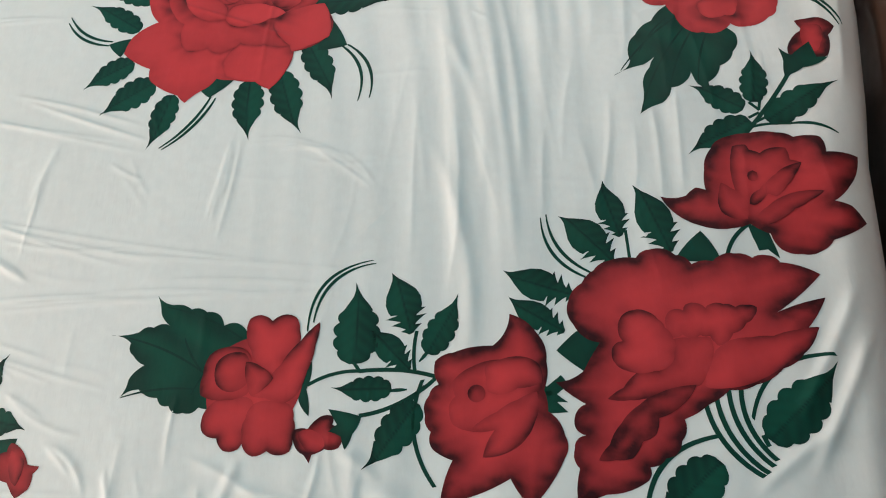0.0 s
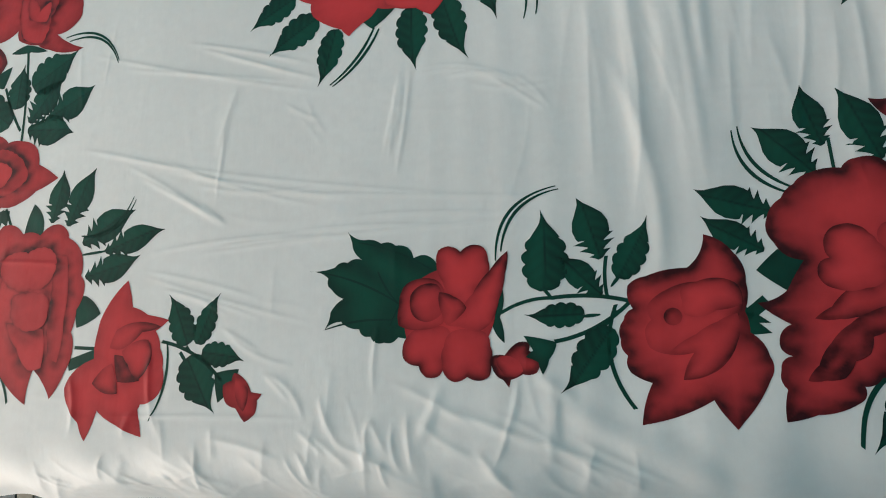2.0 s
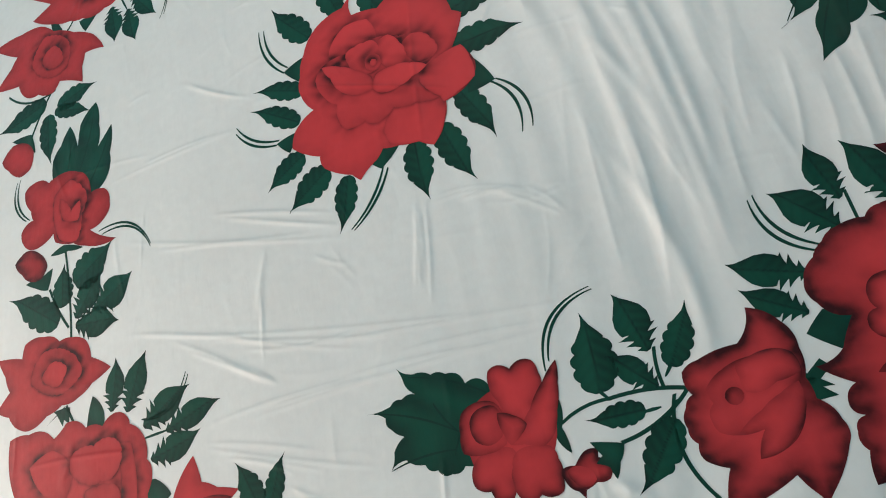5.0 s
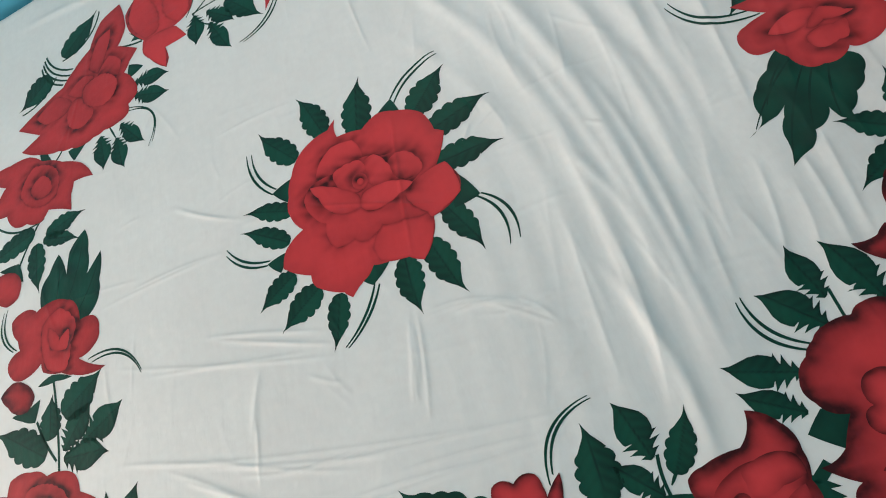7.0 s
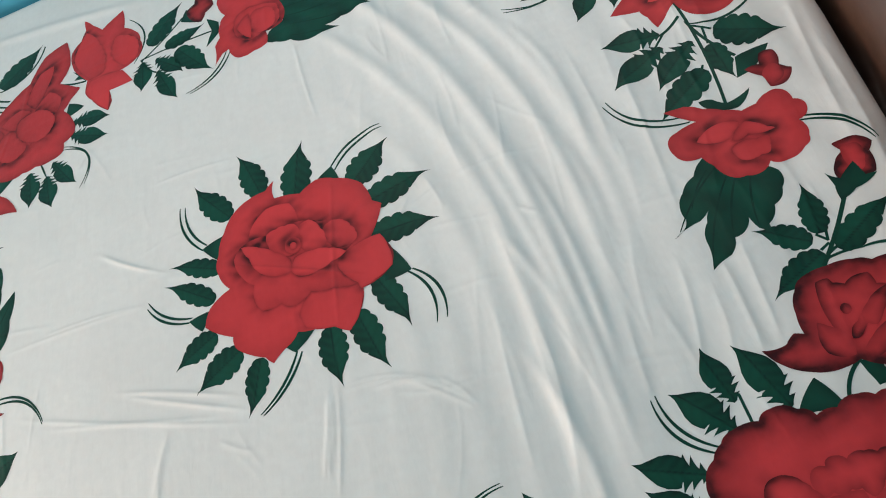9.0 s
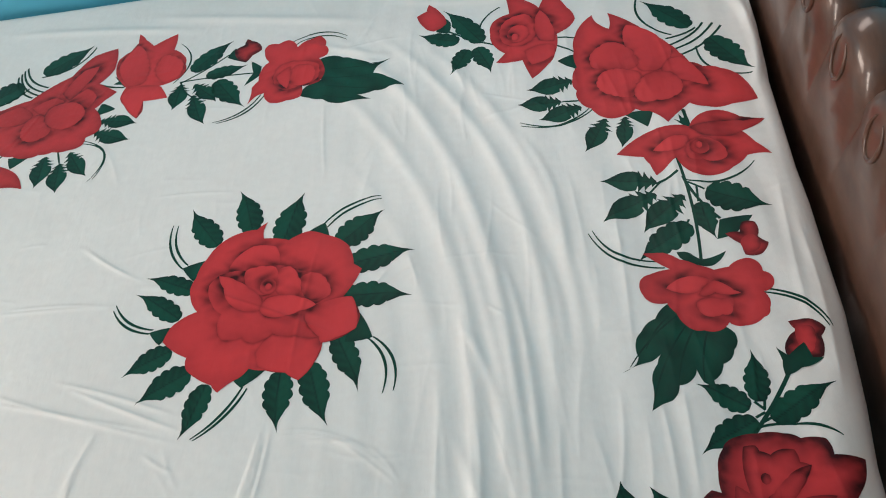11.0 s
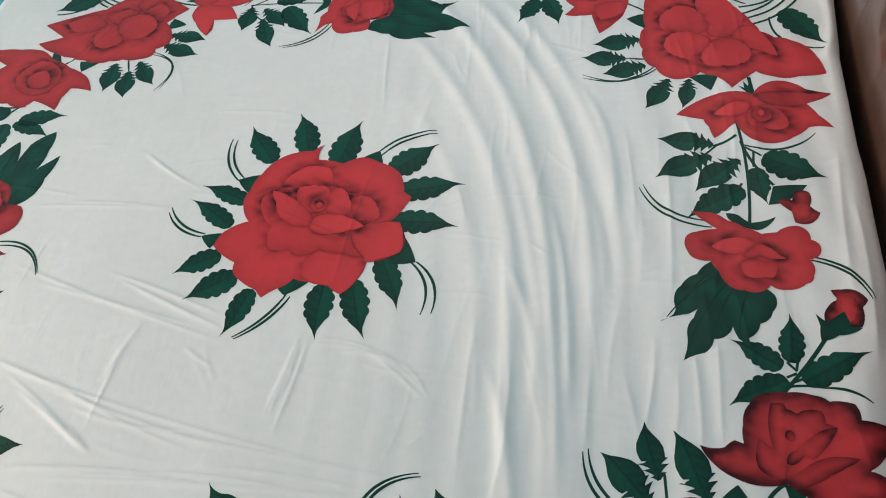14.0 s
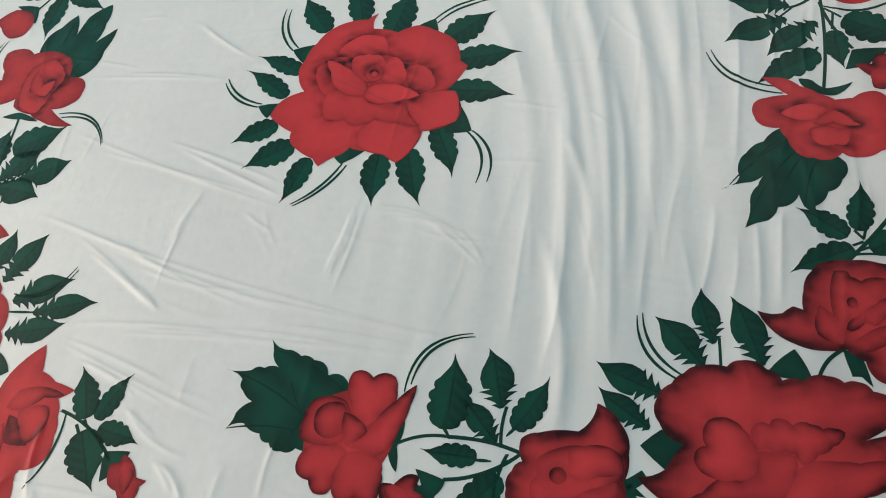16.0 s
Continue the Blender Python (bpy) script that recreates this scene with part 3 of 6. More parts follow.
def centre_rose(m):
    m.leaf((-6.8, 20.5), (-11.1, 33.3), 5.2, 'scallop')
    m.leaf((0, 16.9), (2.3, 30.8), 6.2, 'scallop')
    m.leaf((11.8, 15.3), (20.3, 23.9), 6.2, 'scallop')
    m.leaf((13.8, 10.1), (27.3, 13), 5.7, 'scallop')
    m.leaf((13.7, 2.8), (27.2, 2.3), 5.3, 'scallop')
    m.leaf((-13.9, 17.9), (-22.4, 28.6), 5, 'scallop')
    m.leaf((-16.4, 6.6), (-27.6, 11.6), 3.9, 'scallop')
    m.leaf((-18.1, 0.2), (-28.6, 7.7), 4, 'scallop')
    m.leaf((-18.1, -6.7), (-26.9, -11.4), 4.7, 'scallop')
    m.leaf((-13.4, -11.5), (-22.7, -17.2), 5.5, 'scallop')
    m.leaf((-9.8, -14.4), (-12.2, -25.1), 4.2, 'scallop')
    m.leaf((3.7, -12.7), (4.1, -24.6), 5, 'scallop')
    m.leaf((8.8, -11.5), (12.8, -24.2), 4.9, 'scallop')
    m.leaf((13.2, -5.8), (18.9, -17.6), 4.4, 'scallop')
    m.petal([(2.3, 16.7, 0.05), (8.4, 21.5, 0.05), (9.9, 15.7, 0)], 0, 0.25, 'green')
    m.petal([(16, 0.3, 0.05), (20.1, -7, 0.05), (15, -7.7, 0)], 0, 0.25, 'green')
    m.petal([(1.1, -12.1, 0.05), (-3.1, -15.6, 0.05), (-5.2, -13.5, 0.05), (-2.8, -10.4, 0)], 0, 0.25, 'green')
    m.petal([(-20.9, -5.4, 0.05), (-23.6, -2.4, 0.05), (-18.4, -1.6, 0)], 0, 0.25, 'green')
    m.petal([(-14.5, 14.3, 0.05), (-20.4, 12.7, 0.05), (-16.2, 8.3, 0)], 0, 0.25, 'green')
    m.stem((8.1, 21), (19.7, 27.5), -0.12, 0.55)
    m.stem((9, 20.2), (20, 26.6), -0.12, 0.55)
    m.stem((20.2, -6.9), (24.4, -18.1), -0.16, 0.55)
    m.stem((18.9, -6.8), (22.5, -18.5), -0.16, 0.55)
    m.stem((-2.8, -15.4), (-10.5, -24.9), -0.08, 0.55)
    m.stem((-1.9, -15.8), (-10, -25.2), -0.08, 0.55)
    m.stem((-23, -1.8), (-32.4, 4.8), -0.12, 0.55)
    m.stem((-23.6, -2.6), (-32.6, 3.5), -0.12, 0.55)
    m.stem((-19.4, 13.4), (-24, 24.6), -0.12, 0.55)
    m.stem((-20.3, 12.5), (-25.2, 24.8), -0.12, 0.55)
    m.petal([(-4, 23.1, -0.1), (-4.2, 18.7, 0.05), (1.2, 17.6, 0.05), (4.8, 19.5, 0.07), (8.6, 18.3, 0.07), (13.8, 15, 0.05), (15.3, 10.1, 0.02), (17, 8.8, 0.04), (13.9, 2.4, 0.1), (16.8, -0.1, 0.12), (17, -4.3, 0.1), (13.5, -6.9, 0.05), (10.9, -7.5, 0.07), (9.9, -11.4, 0.07), (7.3, -14.8, 0.05), (4.7, -13, 0.06), (0.8, -12.4, 0.05), (-2.2, -11.9, 0.05), (-3.9, -13.7, -0.05), (-7.3, -16.3, 0.05), (-8.8, -14.7, 0.05), (-14.1, -11.4, 0.1), (-14.8, -8.6, 0.05), (-20.3, -4.8, 0.06), (-19.2, -1.2, 0.07), (-14.9, 1.6, 0.07), (-17.2, 5.7, 0.1), (-16.9, 10, 0.07), (-15.5, 14.8, 0.06), (-13.5, 18.3, 0.07), (-9.8, 20.7, 0.05), (-6, 21.3, 0.05)], 1, 0.2, 'red')
    m.petal([(-10.3, 11.1, 0.06), (-9.4, 14.0, 0.06), (-6.1, 16.9, 0.06), (-1.3, 16.3, 0.06), (0.1, 12.9, 0.06), (-0.3, 9.6, 0.06), (-6.5, 10.2, 0.06)], 2, 0.75, 'red')
    m.petal([(-10.0, -2.7, 0.08), (-8.7, -5.3, 0.08), (-4.8, -5.2, 0.08), (-2.2, -6.6, 0.08), (1.1, -4.7, 0.08), (5.5, -5.5, 0.08), (10.1, -6.2, 0.08), (6.9, -1.9, 0.08), (7.3, 1.0, 0.08), (9.6, 1.7, 0.08), (11.3, 4.7, 0.08), (8.6, 7.8, 0.08), (4.5, 9.5, 0.08), (-0.3, 11.3, 0.08), (-6.6, 10.6, 0.08), (-12.0, 10.0, 0.08), (-13.7, 7.6, 0.08), (-12.1, 2.9, 0.08), (-9.9, 0.6, 0.08)], 3, 0.8, 'red')
    m.petal([(-1.5, -8.8, 0.05), (-0.4, -6.1, 0.05), (1.1, -4.7, 0.05), (5.5, -5.5, 0.05), (10.1, -6.2, 0.05), (10.6, -7.6, 0.05), (10.0, -11.0, 0.05), (7.3, -14.9, 0.05), (4.7, -13.2, 0.05), (-0.6, -11.5, 0.05)], 2, 0.55, 'red')
    m.petal([(7.1, 0.2, 0.06), (9.7, 1.3, 0.06), (15.6, 2.3, 0.06), (16.7, -0.7, 0.06), (16.9, -4.9, 0.06), (13.3, -6.6, 0.06), (10.6, -7.6, 0.06), (10.1, -6.2, 0.06), (6.9, -1.9, 0.06)], 4, 0.8, 'red')
    m.petal([(5.1, 7.9, 0.12), (7.8, 8.6, 0.12), (10.4, 6.2, 0.12), (11.2, 3.1, 0.12), (8.9, 2.1, 0.12), (5.8, 4.0, 0.12)], 5, 0.8, 'red')
    m.petal([(-0.1, 10.0, 0.1), (2.4, 10.8, 0.1), (4.5, 7.9, 0.1), (5.0, 3.7, 0.1), (1.1, 4.1, 0.1), (-0.0, 7.2, 0.1)], 5, 0.8, 'red')
    m.petal([(-6.6, 10.6, 0.1), (-0.6, 10.9, 0.1), (0.3, 8.0, 0.1), (0.3, 5.3, 0.1), (-2.3, 4.2, 0.1), (-5.3, 6.2, 0.1), (-6.4, 8.2, 0.1)], 6, 0.8, 'red')
    m.petal([(-12.0, 9.8, 0.07), (-8.0, 8.2, 0.07), (-5.3, 6.2, 0.07), (-2.3, 3.4, 0.07), (-2.2, 0.8, 0.07), (-5.6, 0.9, 0.07), (-8.6, 2.8, 0.07), (-10.5, 6.7, 0.07)], 7, 0.8, 'red')
    m.petal([(-2.2, 0.8, 0.08), (-1.2, 3.4, 0.08), (2.5, 3.7, 0.08), (5.7, 2.9, 0.08), (8.8, 1.0, 0.08), (5.7, -0.1, 0.08), (2.2, -1.1, 0.08), (-0.9, -0.7, 0.08)], 7, 0.85, 'red')
    m.petal([(-3.0, 6.3, 0.207), (-1.8, 8.2, 0.207), (0.2, 6.2, 0.207), (-1.0, 4.3, 0.207)], 8, 0.75, 'red')
    m.petal([(-2.0, 6.1, 0.207), (-1.5, 7.0, 0.207), (-0.6, 6.1, 0.207), (-1.2, 5.2, 0.207)], 9, 0.8, 'red')


def flower(m):
    m.petal([(-16.3, 13.8, -0.1), (-13.6, 12.2, 0.11), (-10.7, 11.4, 0.15), (-8.3, 10.9, 0.22), (-5.4, 8.7, 0.19), (-2.2, 8.2, 0.08), (-0.4, 3.2, 0.05), (-3.8, -3.1, 0.08), (-7.7, -3.1, 0.19), (-9.9, -3.8, 0.22), (-12.1, -2.8, 0.22), (-14, -1.6, 0.11), (-17, -0.3, -0.12), (-20.1, -1.8, -0.1), (-18.8, 1.2, 0.08), (-16.7, 3.2, 0.08), (-18.7, 4.7, 0.19), (-19.4, 6.6, -0.1), (-22.7, 7.9, -0.05), (-18.3, 8.2, 0.19), (-16.2, 8.8, 0.15), (-13.8, 9.1, 0.08), (-15.4, 11.1, -0.05)], 0, 0.3, 'green')
    m.vein((-2.4, 6.6), (-14.5, 11.9), 0.05, 0.35)
    m.vein((-7.7, 1.9), (-21.3, 7.7), 0.05, 0.35)
    m.vein((-8.7, -0.5), (-19.6, -1.4), 0.05, 0.35)
    m.vein((-4.8, 5.1), (-9, -1.3), 0.05, 0.35)
    m.vein((-11.1, 7), (-7.7, 1.9), 0.05, 0.35)
    m.petal([(8.2, 2.9, 0.08), (7.7, -1, 0.05), (8.3, -4.7, 0.08), (6.6, -2.2, 0.08), (6.9, 1, 0.08)], 0, 0.3, 'green')
    m.stem((7.2, 7.3), (16.3, 17.8), -0.22, 0.5)
    m.stem((8, 8.6), (16.7, 17.3), -0.2, 0.5)
    m.petal([(-6.3, 3.5, 0.08), (-1.6, 6.6, 0.08), (5.2, 5.5, 0.08), (7.2, 1.4, 0.08), (5.3, -4.8, 0.08), (-0.1, -6.2, 0.08), (-6, -4.6, 0.08)], 1, 0.4, 'red')
    m.petal([(0.7, 2.4, 0.09), (-0.9, 4.9, 0.09), (-1.8, 7.5, 0.09), (-1.5, 9.6, 0.09), (-0.0, 10.1, 0.09), (1.9, 9.1, 0.09), (3.7, 10.0, 0.09), (5.4, 9.5, 0.09), (6.1, 7.5, 0.09), (6.1, 5.1, 0.09), (4.2, 3.2, 0.09), (2.8, 1.3, 0.09)], 2, 0.85, 'red')
    m.petal([(-6.0, -2.8, 0.1), (-7.0, -5.0, 0.1), (-6.6, -6.6, 0.1), (-4.5, -7.4, 0.1), (-3.3, -9.1, 0.1), (-1.3, -8.9, 0.1), (-0.6, -7.0, 0.1), (0.5, -3.8, 0.1), (-0.1, -2.2, 0.1)], 2, 0.78, 'red')
    m.petal([(0.4, -2.8, 0.09), (-0.9, -7.0, 0.09), (-0.5, -8.9, 0.09), (0.9, -9.9, 0.09), (2.8, -9.2, 0.09), (4.4, -9.8, 0.09), (6.0, -9.3, 0.09), (6.3, -7.2, 0.09), (5.4, -3.0, 0.09), (2.9, -2.5, 0.09)], 2, 0.78, 'red')
    m.petal([(1.7, -0.1, 0.05), (3.7, 2.6, 0.05), (6.3, 5.9, 0.05), (9.0, 8.6, 0.05), (8.6, 5.3, 0.05), (7.6, 1.5, 0.05), (6.4, -1.7, 0.05), (4.6, -2.9, 0.05), (1.8, -2.0, 0.05), (-0.2, -1.7, 0.05)], 3, 0.85, 'red')
    m.petal([(-7.6, -1.4, 0.08), (-7.6, 1.4, 0.08), (-6.9, 4.4, 0.08), (-5.3, 5.3, 0.08), (-2.1, 5.2, 0.08), (-0.9, 4.1, 0.08), (-0.4, 1.0, 0.08), (-0.8, -1.4, 0.08), (-3.8, -2.2, 0.08)], 3, 0.85, 'red')
    m.petal([(-5.4, -0.0, 0.1), (-5.8, 3.0, 0.1), (-4.3, 4.4, 0.1), (-1.7, 4.4, 0.1), (-0.8, 2.7, 0.1), (-1.1, -0.1, 0.1), (-3.3, -1.1, 0.1)], 4, 0.8, 'red')
    m.petal([(-1.4, 3.2, 0.08), (0.9, 2.4, 0.08), (2.8, 0.7, 0.08), (1.7, -0.6, 0.08), (-0.2, -1.7, 0.08), (-0.9, -0.1, 0.08)], 5, 0.85, 'red')


def spray_bud(m):
    m.stem((-11.4, 0.2), (-4, 1.9), -0.08, 0.7)
    m.stem((-4.2, 1.9), (6.3, 0.9), -0.05, 0.8)
    m.stem((3.6, 7.4), (3.5, 1.3), 0.05, 0.7)
    m.stem((-4, -4.2), (6.3, 0.7), 0.08, 0.8)
    m.stem((4.5, 0.5), (6.3, -13.5), 0.14, 0.8)
    m.stem((5.4, 4.7), (4, 3), 0, 0.5)
    m.stem((-5.3, 3.3), (-4, 1.7), 0, 0.5)
    m.stem((0, -0.9), (2.4, -0.8), 0, 0.5)
    m.stem((2.8, -2.5), (4.7, -0.3), 0, 0.5)
    m.leaf((-5.1, 2.9), (-4.7, 15.0), 6.0, 'scallop')
    m.leaf((2.9, 7.0), (0.3, 16.5), 4.7, 'serrate')
    m.leaf((5.1, 4.1), (9.9, 12.5), 3.9, 'scallop')
    m.leaf((2.8, 1.9), (-3.2, 8.2), 3.5, 'serrate')
    m.leaf((0.3, -0.5), (-8.2, -0.7), 3.2, 'scallop')
    m.leaf((3.8, -2.6), (-2.9, -11.7), 4.6, 'scallop')
    m.petal([(-13, -5.9, 0.08), (-11, -5.8, 0.05), (-9.4, -4.2, 0.11), (-7.5, -4.2, 0.08), (-7.6, -5.3, 0.08), (-6.1, -6.8, 0.11), (-6.6, -8.4, 0.11), (-8.5, -8.5, 0.05), (-10.2, -9.2, 0), (-10.5, -10.3, 0), (-11.3, -9.2, 0.11), (-12.7, -7.9, 0.08)], 1, 0.78, 'red')
    m.petal([(-12.2, -6.2, 0.15), (-9.8, -6.2, 0.15), (-8.5, -8.1, 0.15), (-10.4, -8.8, 0.15)], 2, 0.65, 'red')
    m.petal([(-8.3, -3.2, 0.02), (-3.7, -4.3, 0.08), (-4.8, -6.6, 0.05), (-5.7, -8.7, 0.05), (-6.3, -7, -0.05), (-8.1, -6.2, 0.02), (-7, -5.3, 0)], 2, 0.3, 'green')


def rose_rounded(m):
    m.stem((7.1, 1.3), (9.7, 3.3), 0, 1.6)
    m.petal([(6.8, 2.8, 0), (9.9, 0.3, 0), (8.5, 0.4, 0), (9.9, -1, 0), (7.3, -1.1, 0)], 0, 0.3, 'green')
    m.petal([(-7.6, 6.4, 0.11), (-5.2, 7.5, 0.05), (0.3, 8.3, -0.12), (2.7, 12.7, 0.09), (6.3, 9.8, 0.11), (7.4, 5.8, 0.08), (6.9, 2, 0.06), (7.3, -0.8, 0.11), (9.3, -3.9, 0.15), (9.1, -6.8, 0.05), (4.7, -12.7, 0.05), (2.2, -9.2, 0.05), (-6.8, -12.1, 0.05), (-5.2, -6.8, 0.05), (-7.8, -5.4, 0.15), (-8.1, -3.1, 0.15), (-8.9, -0.9, 0.15), (-8.4, 1.7, 0.15), (-7.1, 3.2, 0.11)], 1, 0.89, 'red')
    m.petal([(-5.2, 3.5, 0.07), (-4.8, 1.5, 0.07), (-5.7, 0.2, 0.07), (-5.2, -2.2, 0.07), (-3.1, -3.1, 0.07), (0.4, -3.0, 0.07), (-1.3, -6.5, 0.07), (1.9, -6.0, 0.07), (4.3, -4.3, 0.07), (5.7, -1.6, 0.07), (6.0, 1.3, 0.07), (6.8, 3.0, 0.07), (6.4, 5.5, 0.07), (4.6, 6.5, 0.07), (1.3, 6.3, 0.07), (-2.5, 5.5, 0.07)], 2, 0.8, 'red')
    m.petal([(-0.8, 5.5, 0.06), (1.3, 6.3, 0.06), (4.6, 6.5, 0.06), (6.4, 5.5, 0.06), (6.7, 3.0, 0.06), (3.5, 2.3, 0.06), (1.2, 1.5, 0.06), (-0.5, 2.0, 0.06), (-0.7, 3.9, 0.06)], 3, 0.78, 'red')
    m.petal([(-2.8, -2.9, 0.05), (0.7, -0.7, 0.05), (3.5, 0.8, 0.05), (6.0, 1.8, 0.05), (6.0, -1.1, 0.05), (4.3, -4.0, 0.05), (1.9, -6.0, 0.05), (-1.3, -6.5, 0.05), (0.4, -3.1, 0.05)], 4, 0.72, 'red')
    m.petal([(-3.2, 1.8, 0.2), (-2.0, 3.0, 0.2), (-0.8, 1.8, 0.2), (-2.0, 0.6, 0.2)], 5, 0.85, 'red')


def corner_rose(m):
    m.leaf((-5.6, 18.4), (-8.0, 27.4), 3.7, 'serrate')
    m.leaf((1.0, 15.5), (-2.7, 26.6), 4.5, 'serrate')
    m.leaf((-7.0, 14.7), (-13.7, 22.5), 4.7, 'serrate')
    m.leaf((-12.7, 9.9), (-22.5, 13.4), 4.3, 'serrate')
    m.leaf((-14.2, 4.7), (-22.0, 9.6), 3.5, 'serrate')
    m.stem((-4.9, 19.4), (-4.7, 14.6), 0, 0.6)
    m.stem((-10, 13), (-15.9, 22.5), -0.14, 0.5)
    m.stem((-10.4, 12.2), (-16.7, 22), -0.16, 0.5)
    m.petal([(-15.5, 2.1, 0.02), (-12.7, 4.7, 0.05), (-9.7, 3, 0.02), (-12, -0.9, 0.02)], 0, 0.3, 'green')
    m.petal([(1.3, 14.4, 0.05), (5.2, 18.5, 0.05), (7.4, 13.7, 0.02)], 0, 0.3, 'green')
    m.leaf((9.8, -10.3), (20.1, -1.1), 5.6, 'scallop')
    m.leaf((3.7, -12.7), (-5.1, -20.1), 5.2, 'scallop')
    m.stem((2.8, -5.4), (8.5, -14.6), 0.12, 0.9)
    m.stem((4.2, -4.6), (9.1, -14.2), 0.12, 0.9)
    m.stem((5.8, -3.7), (9.8, -13.4), 0.12, 0.9)
    m.stem((7.3, -3.8), (10.3, -12.7), 0.12, 0.9)
    m.stem((8.2, -7.6), (19.4, 0.3), -0.2, 0.8)
    m.stem((9.6, -11), (9.1, -9.6), 0, 0.8)
    m.stem((3.9, -9.6), (-5.9, -19.9), 0.2, 0.9)
    m.petal([(-9.8, 13.4, 0.11), (-7.6, 14.8, 0.08), (-3.9, 15, 0.15), (-1.9, 16.1, 0.15), (1.4, 15.1, 0.15), (3.4, 13.6, 0.11), (6.2, 13.8, 0.15), (9.3, 14.8, 0.11), (11.4, 14.1, 0.11), (13.2, 14.4, 0.15), (14.9, 13.2, 0.06), (19.7, 11.3, 0.03), (13.4, 6.2, 0.03), (19.7, 8, 0.04), (16.8, 3.9, 0.02), (18.1, 4, 0.08), (15.7, 0.5, 0.09), (12.9, -1.3, 0.08), (9.3, -3.3, 0.09), (5.9, -3.9, 0.05), (3.1, -5.7, 0.05), (-0, -7.4, 0.15), (-0.6, -10.1, 0.19), (-2.8, -12.2, 0.15), (-4.8, -13.2, 0.15), (-5.1, -14.8, 0.08), (-10.3, -16.4, 0.04), (-13.9, -17.2, 0.05), (-13.4, -13.3, 0.15), (-13.9, -10.9, 0.22), (-12.4, -9.2, 0.22), (-13.7, -7.1, 0.15), (-12.1, -5.2, 0.04), (-15.8, -2.2, -0.1), (-12, -0.7, 0.02), (-9.7, 3, 0.15), (-13, 5.6, 0.15), (-13.5, 9.1, 0.11), (-11.5, 11.6, 0.09)], 1, 0.89, 'red')
    m.petal([(-0.7, 6.5, 0.12), (0.2, 7.2, 0.12), (1.5, 7.0, 0.12), (1.9, 7.8, 0.12), (3.2, 8.0, 0.12), (4.4, 7.2, 0.12), (5.1, 7.7, 0.12), (6.7, 7.6, 0.12), (8.2, 7.1, 0.12), (10.9, 7.0, 0.12), (9.3, 4.9, 0.12), (7.4, 3.5, 0.12), (5.5, 1.9, 0.12), (5.0, 2.4, 0.12), (4.5, 3.3, 0.12), (3.3, 3.5, 0.12), (1.9, 3.2, 0.12), (1.1, 3.7, 0.12), (-0.2, 3.3, 0.12), (-0.9, 4.7, 0.12)], 2, 0.85, 'red')
    m.petal([(4.9, 1.3, 0.04), (6.9, 2.6, 0.04), (9.5, 2.9, 0.04), (12.4, 3.0, 0.04), (15.4, 3.7, 0.04), (18.2, 4.0, 0.04), (16.7, 1.7, 0.04), (13.8, -0.4, 0.04), (10.3, -2.5, 0.04), (7.3, -3.5, 0.04), (3.6, -3.6, 0.04), (2.8, -3.1, 0.04), (4.0, -0.9, 0.04)], 3, 0.72, 'red')
    m.petal([(-9.3, -4.6, 0.05), (-7.2, -3.2, 0.05), (-5.1, -1.1, 0.05), (-2.6, -1.1, 0.05), (-0.7, 0.4, 0.05), (-0.2, 3.1, 0.05), (1.9, 3.2, 0.05), (4.5, 3.1, 0.05), (4.7, 1.3, 0.05), (3.4, -1.8, 0.05), (2.6, -3.1, 0.05), (-0.6, -3.7, 0.05), (-4.8, -4.7, 0.05), (-6.5, -4.8, 0.05)], 4, 0.8, 'red')
    m.petal([(-6.6, 6.6, 0.1), (-5.0, 7.4, 0.1), (-3.2, 7.1, 0.1), (-1.9, 5.9, 0.1), (-1.1, 4.7, 0.1), (-0.2, 3.2, 0.1), (-1.1, -0.5, 0.1), (-3.0, -1.1, 0.1), (-6.6, -0.9, 0.1), (-8.0, 0.2, 0.1), (-8.3, 1.5, 0.1), (-7.8, 2.7, 0.1), (-6.7, 3.1, 0.1), (-7.2, 4.5, 0.1)], 5, 0.85, 'red')
    m.petal([(-11.0, -12.3, 0.06), (-9.5, -10.4, 0.06), (-7.8, -7.7, 0.06), (-5.3, -5.4, 0.06), (-3.2, -4.2, 0.06), (2.0, -3.1, 0.06), (0.0, -5.6, 0.06), (-3.1, -7.2, 0.06), (-3.7, -9.3, 0.06), (-5.4, -10.1, 0.06), (-6.8, -12.1, 0.06), (-8.9, -12.3, 0.06)], 5, 1, 'red')


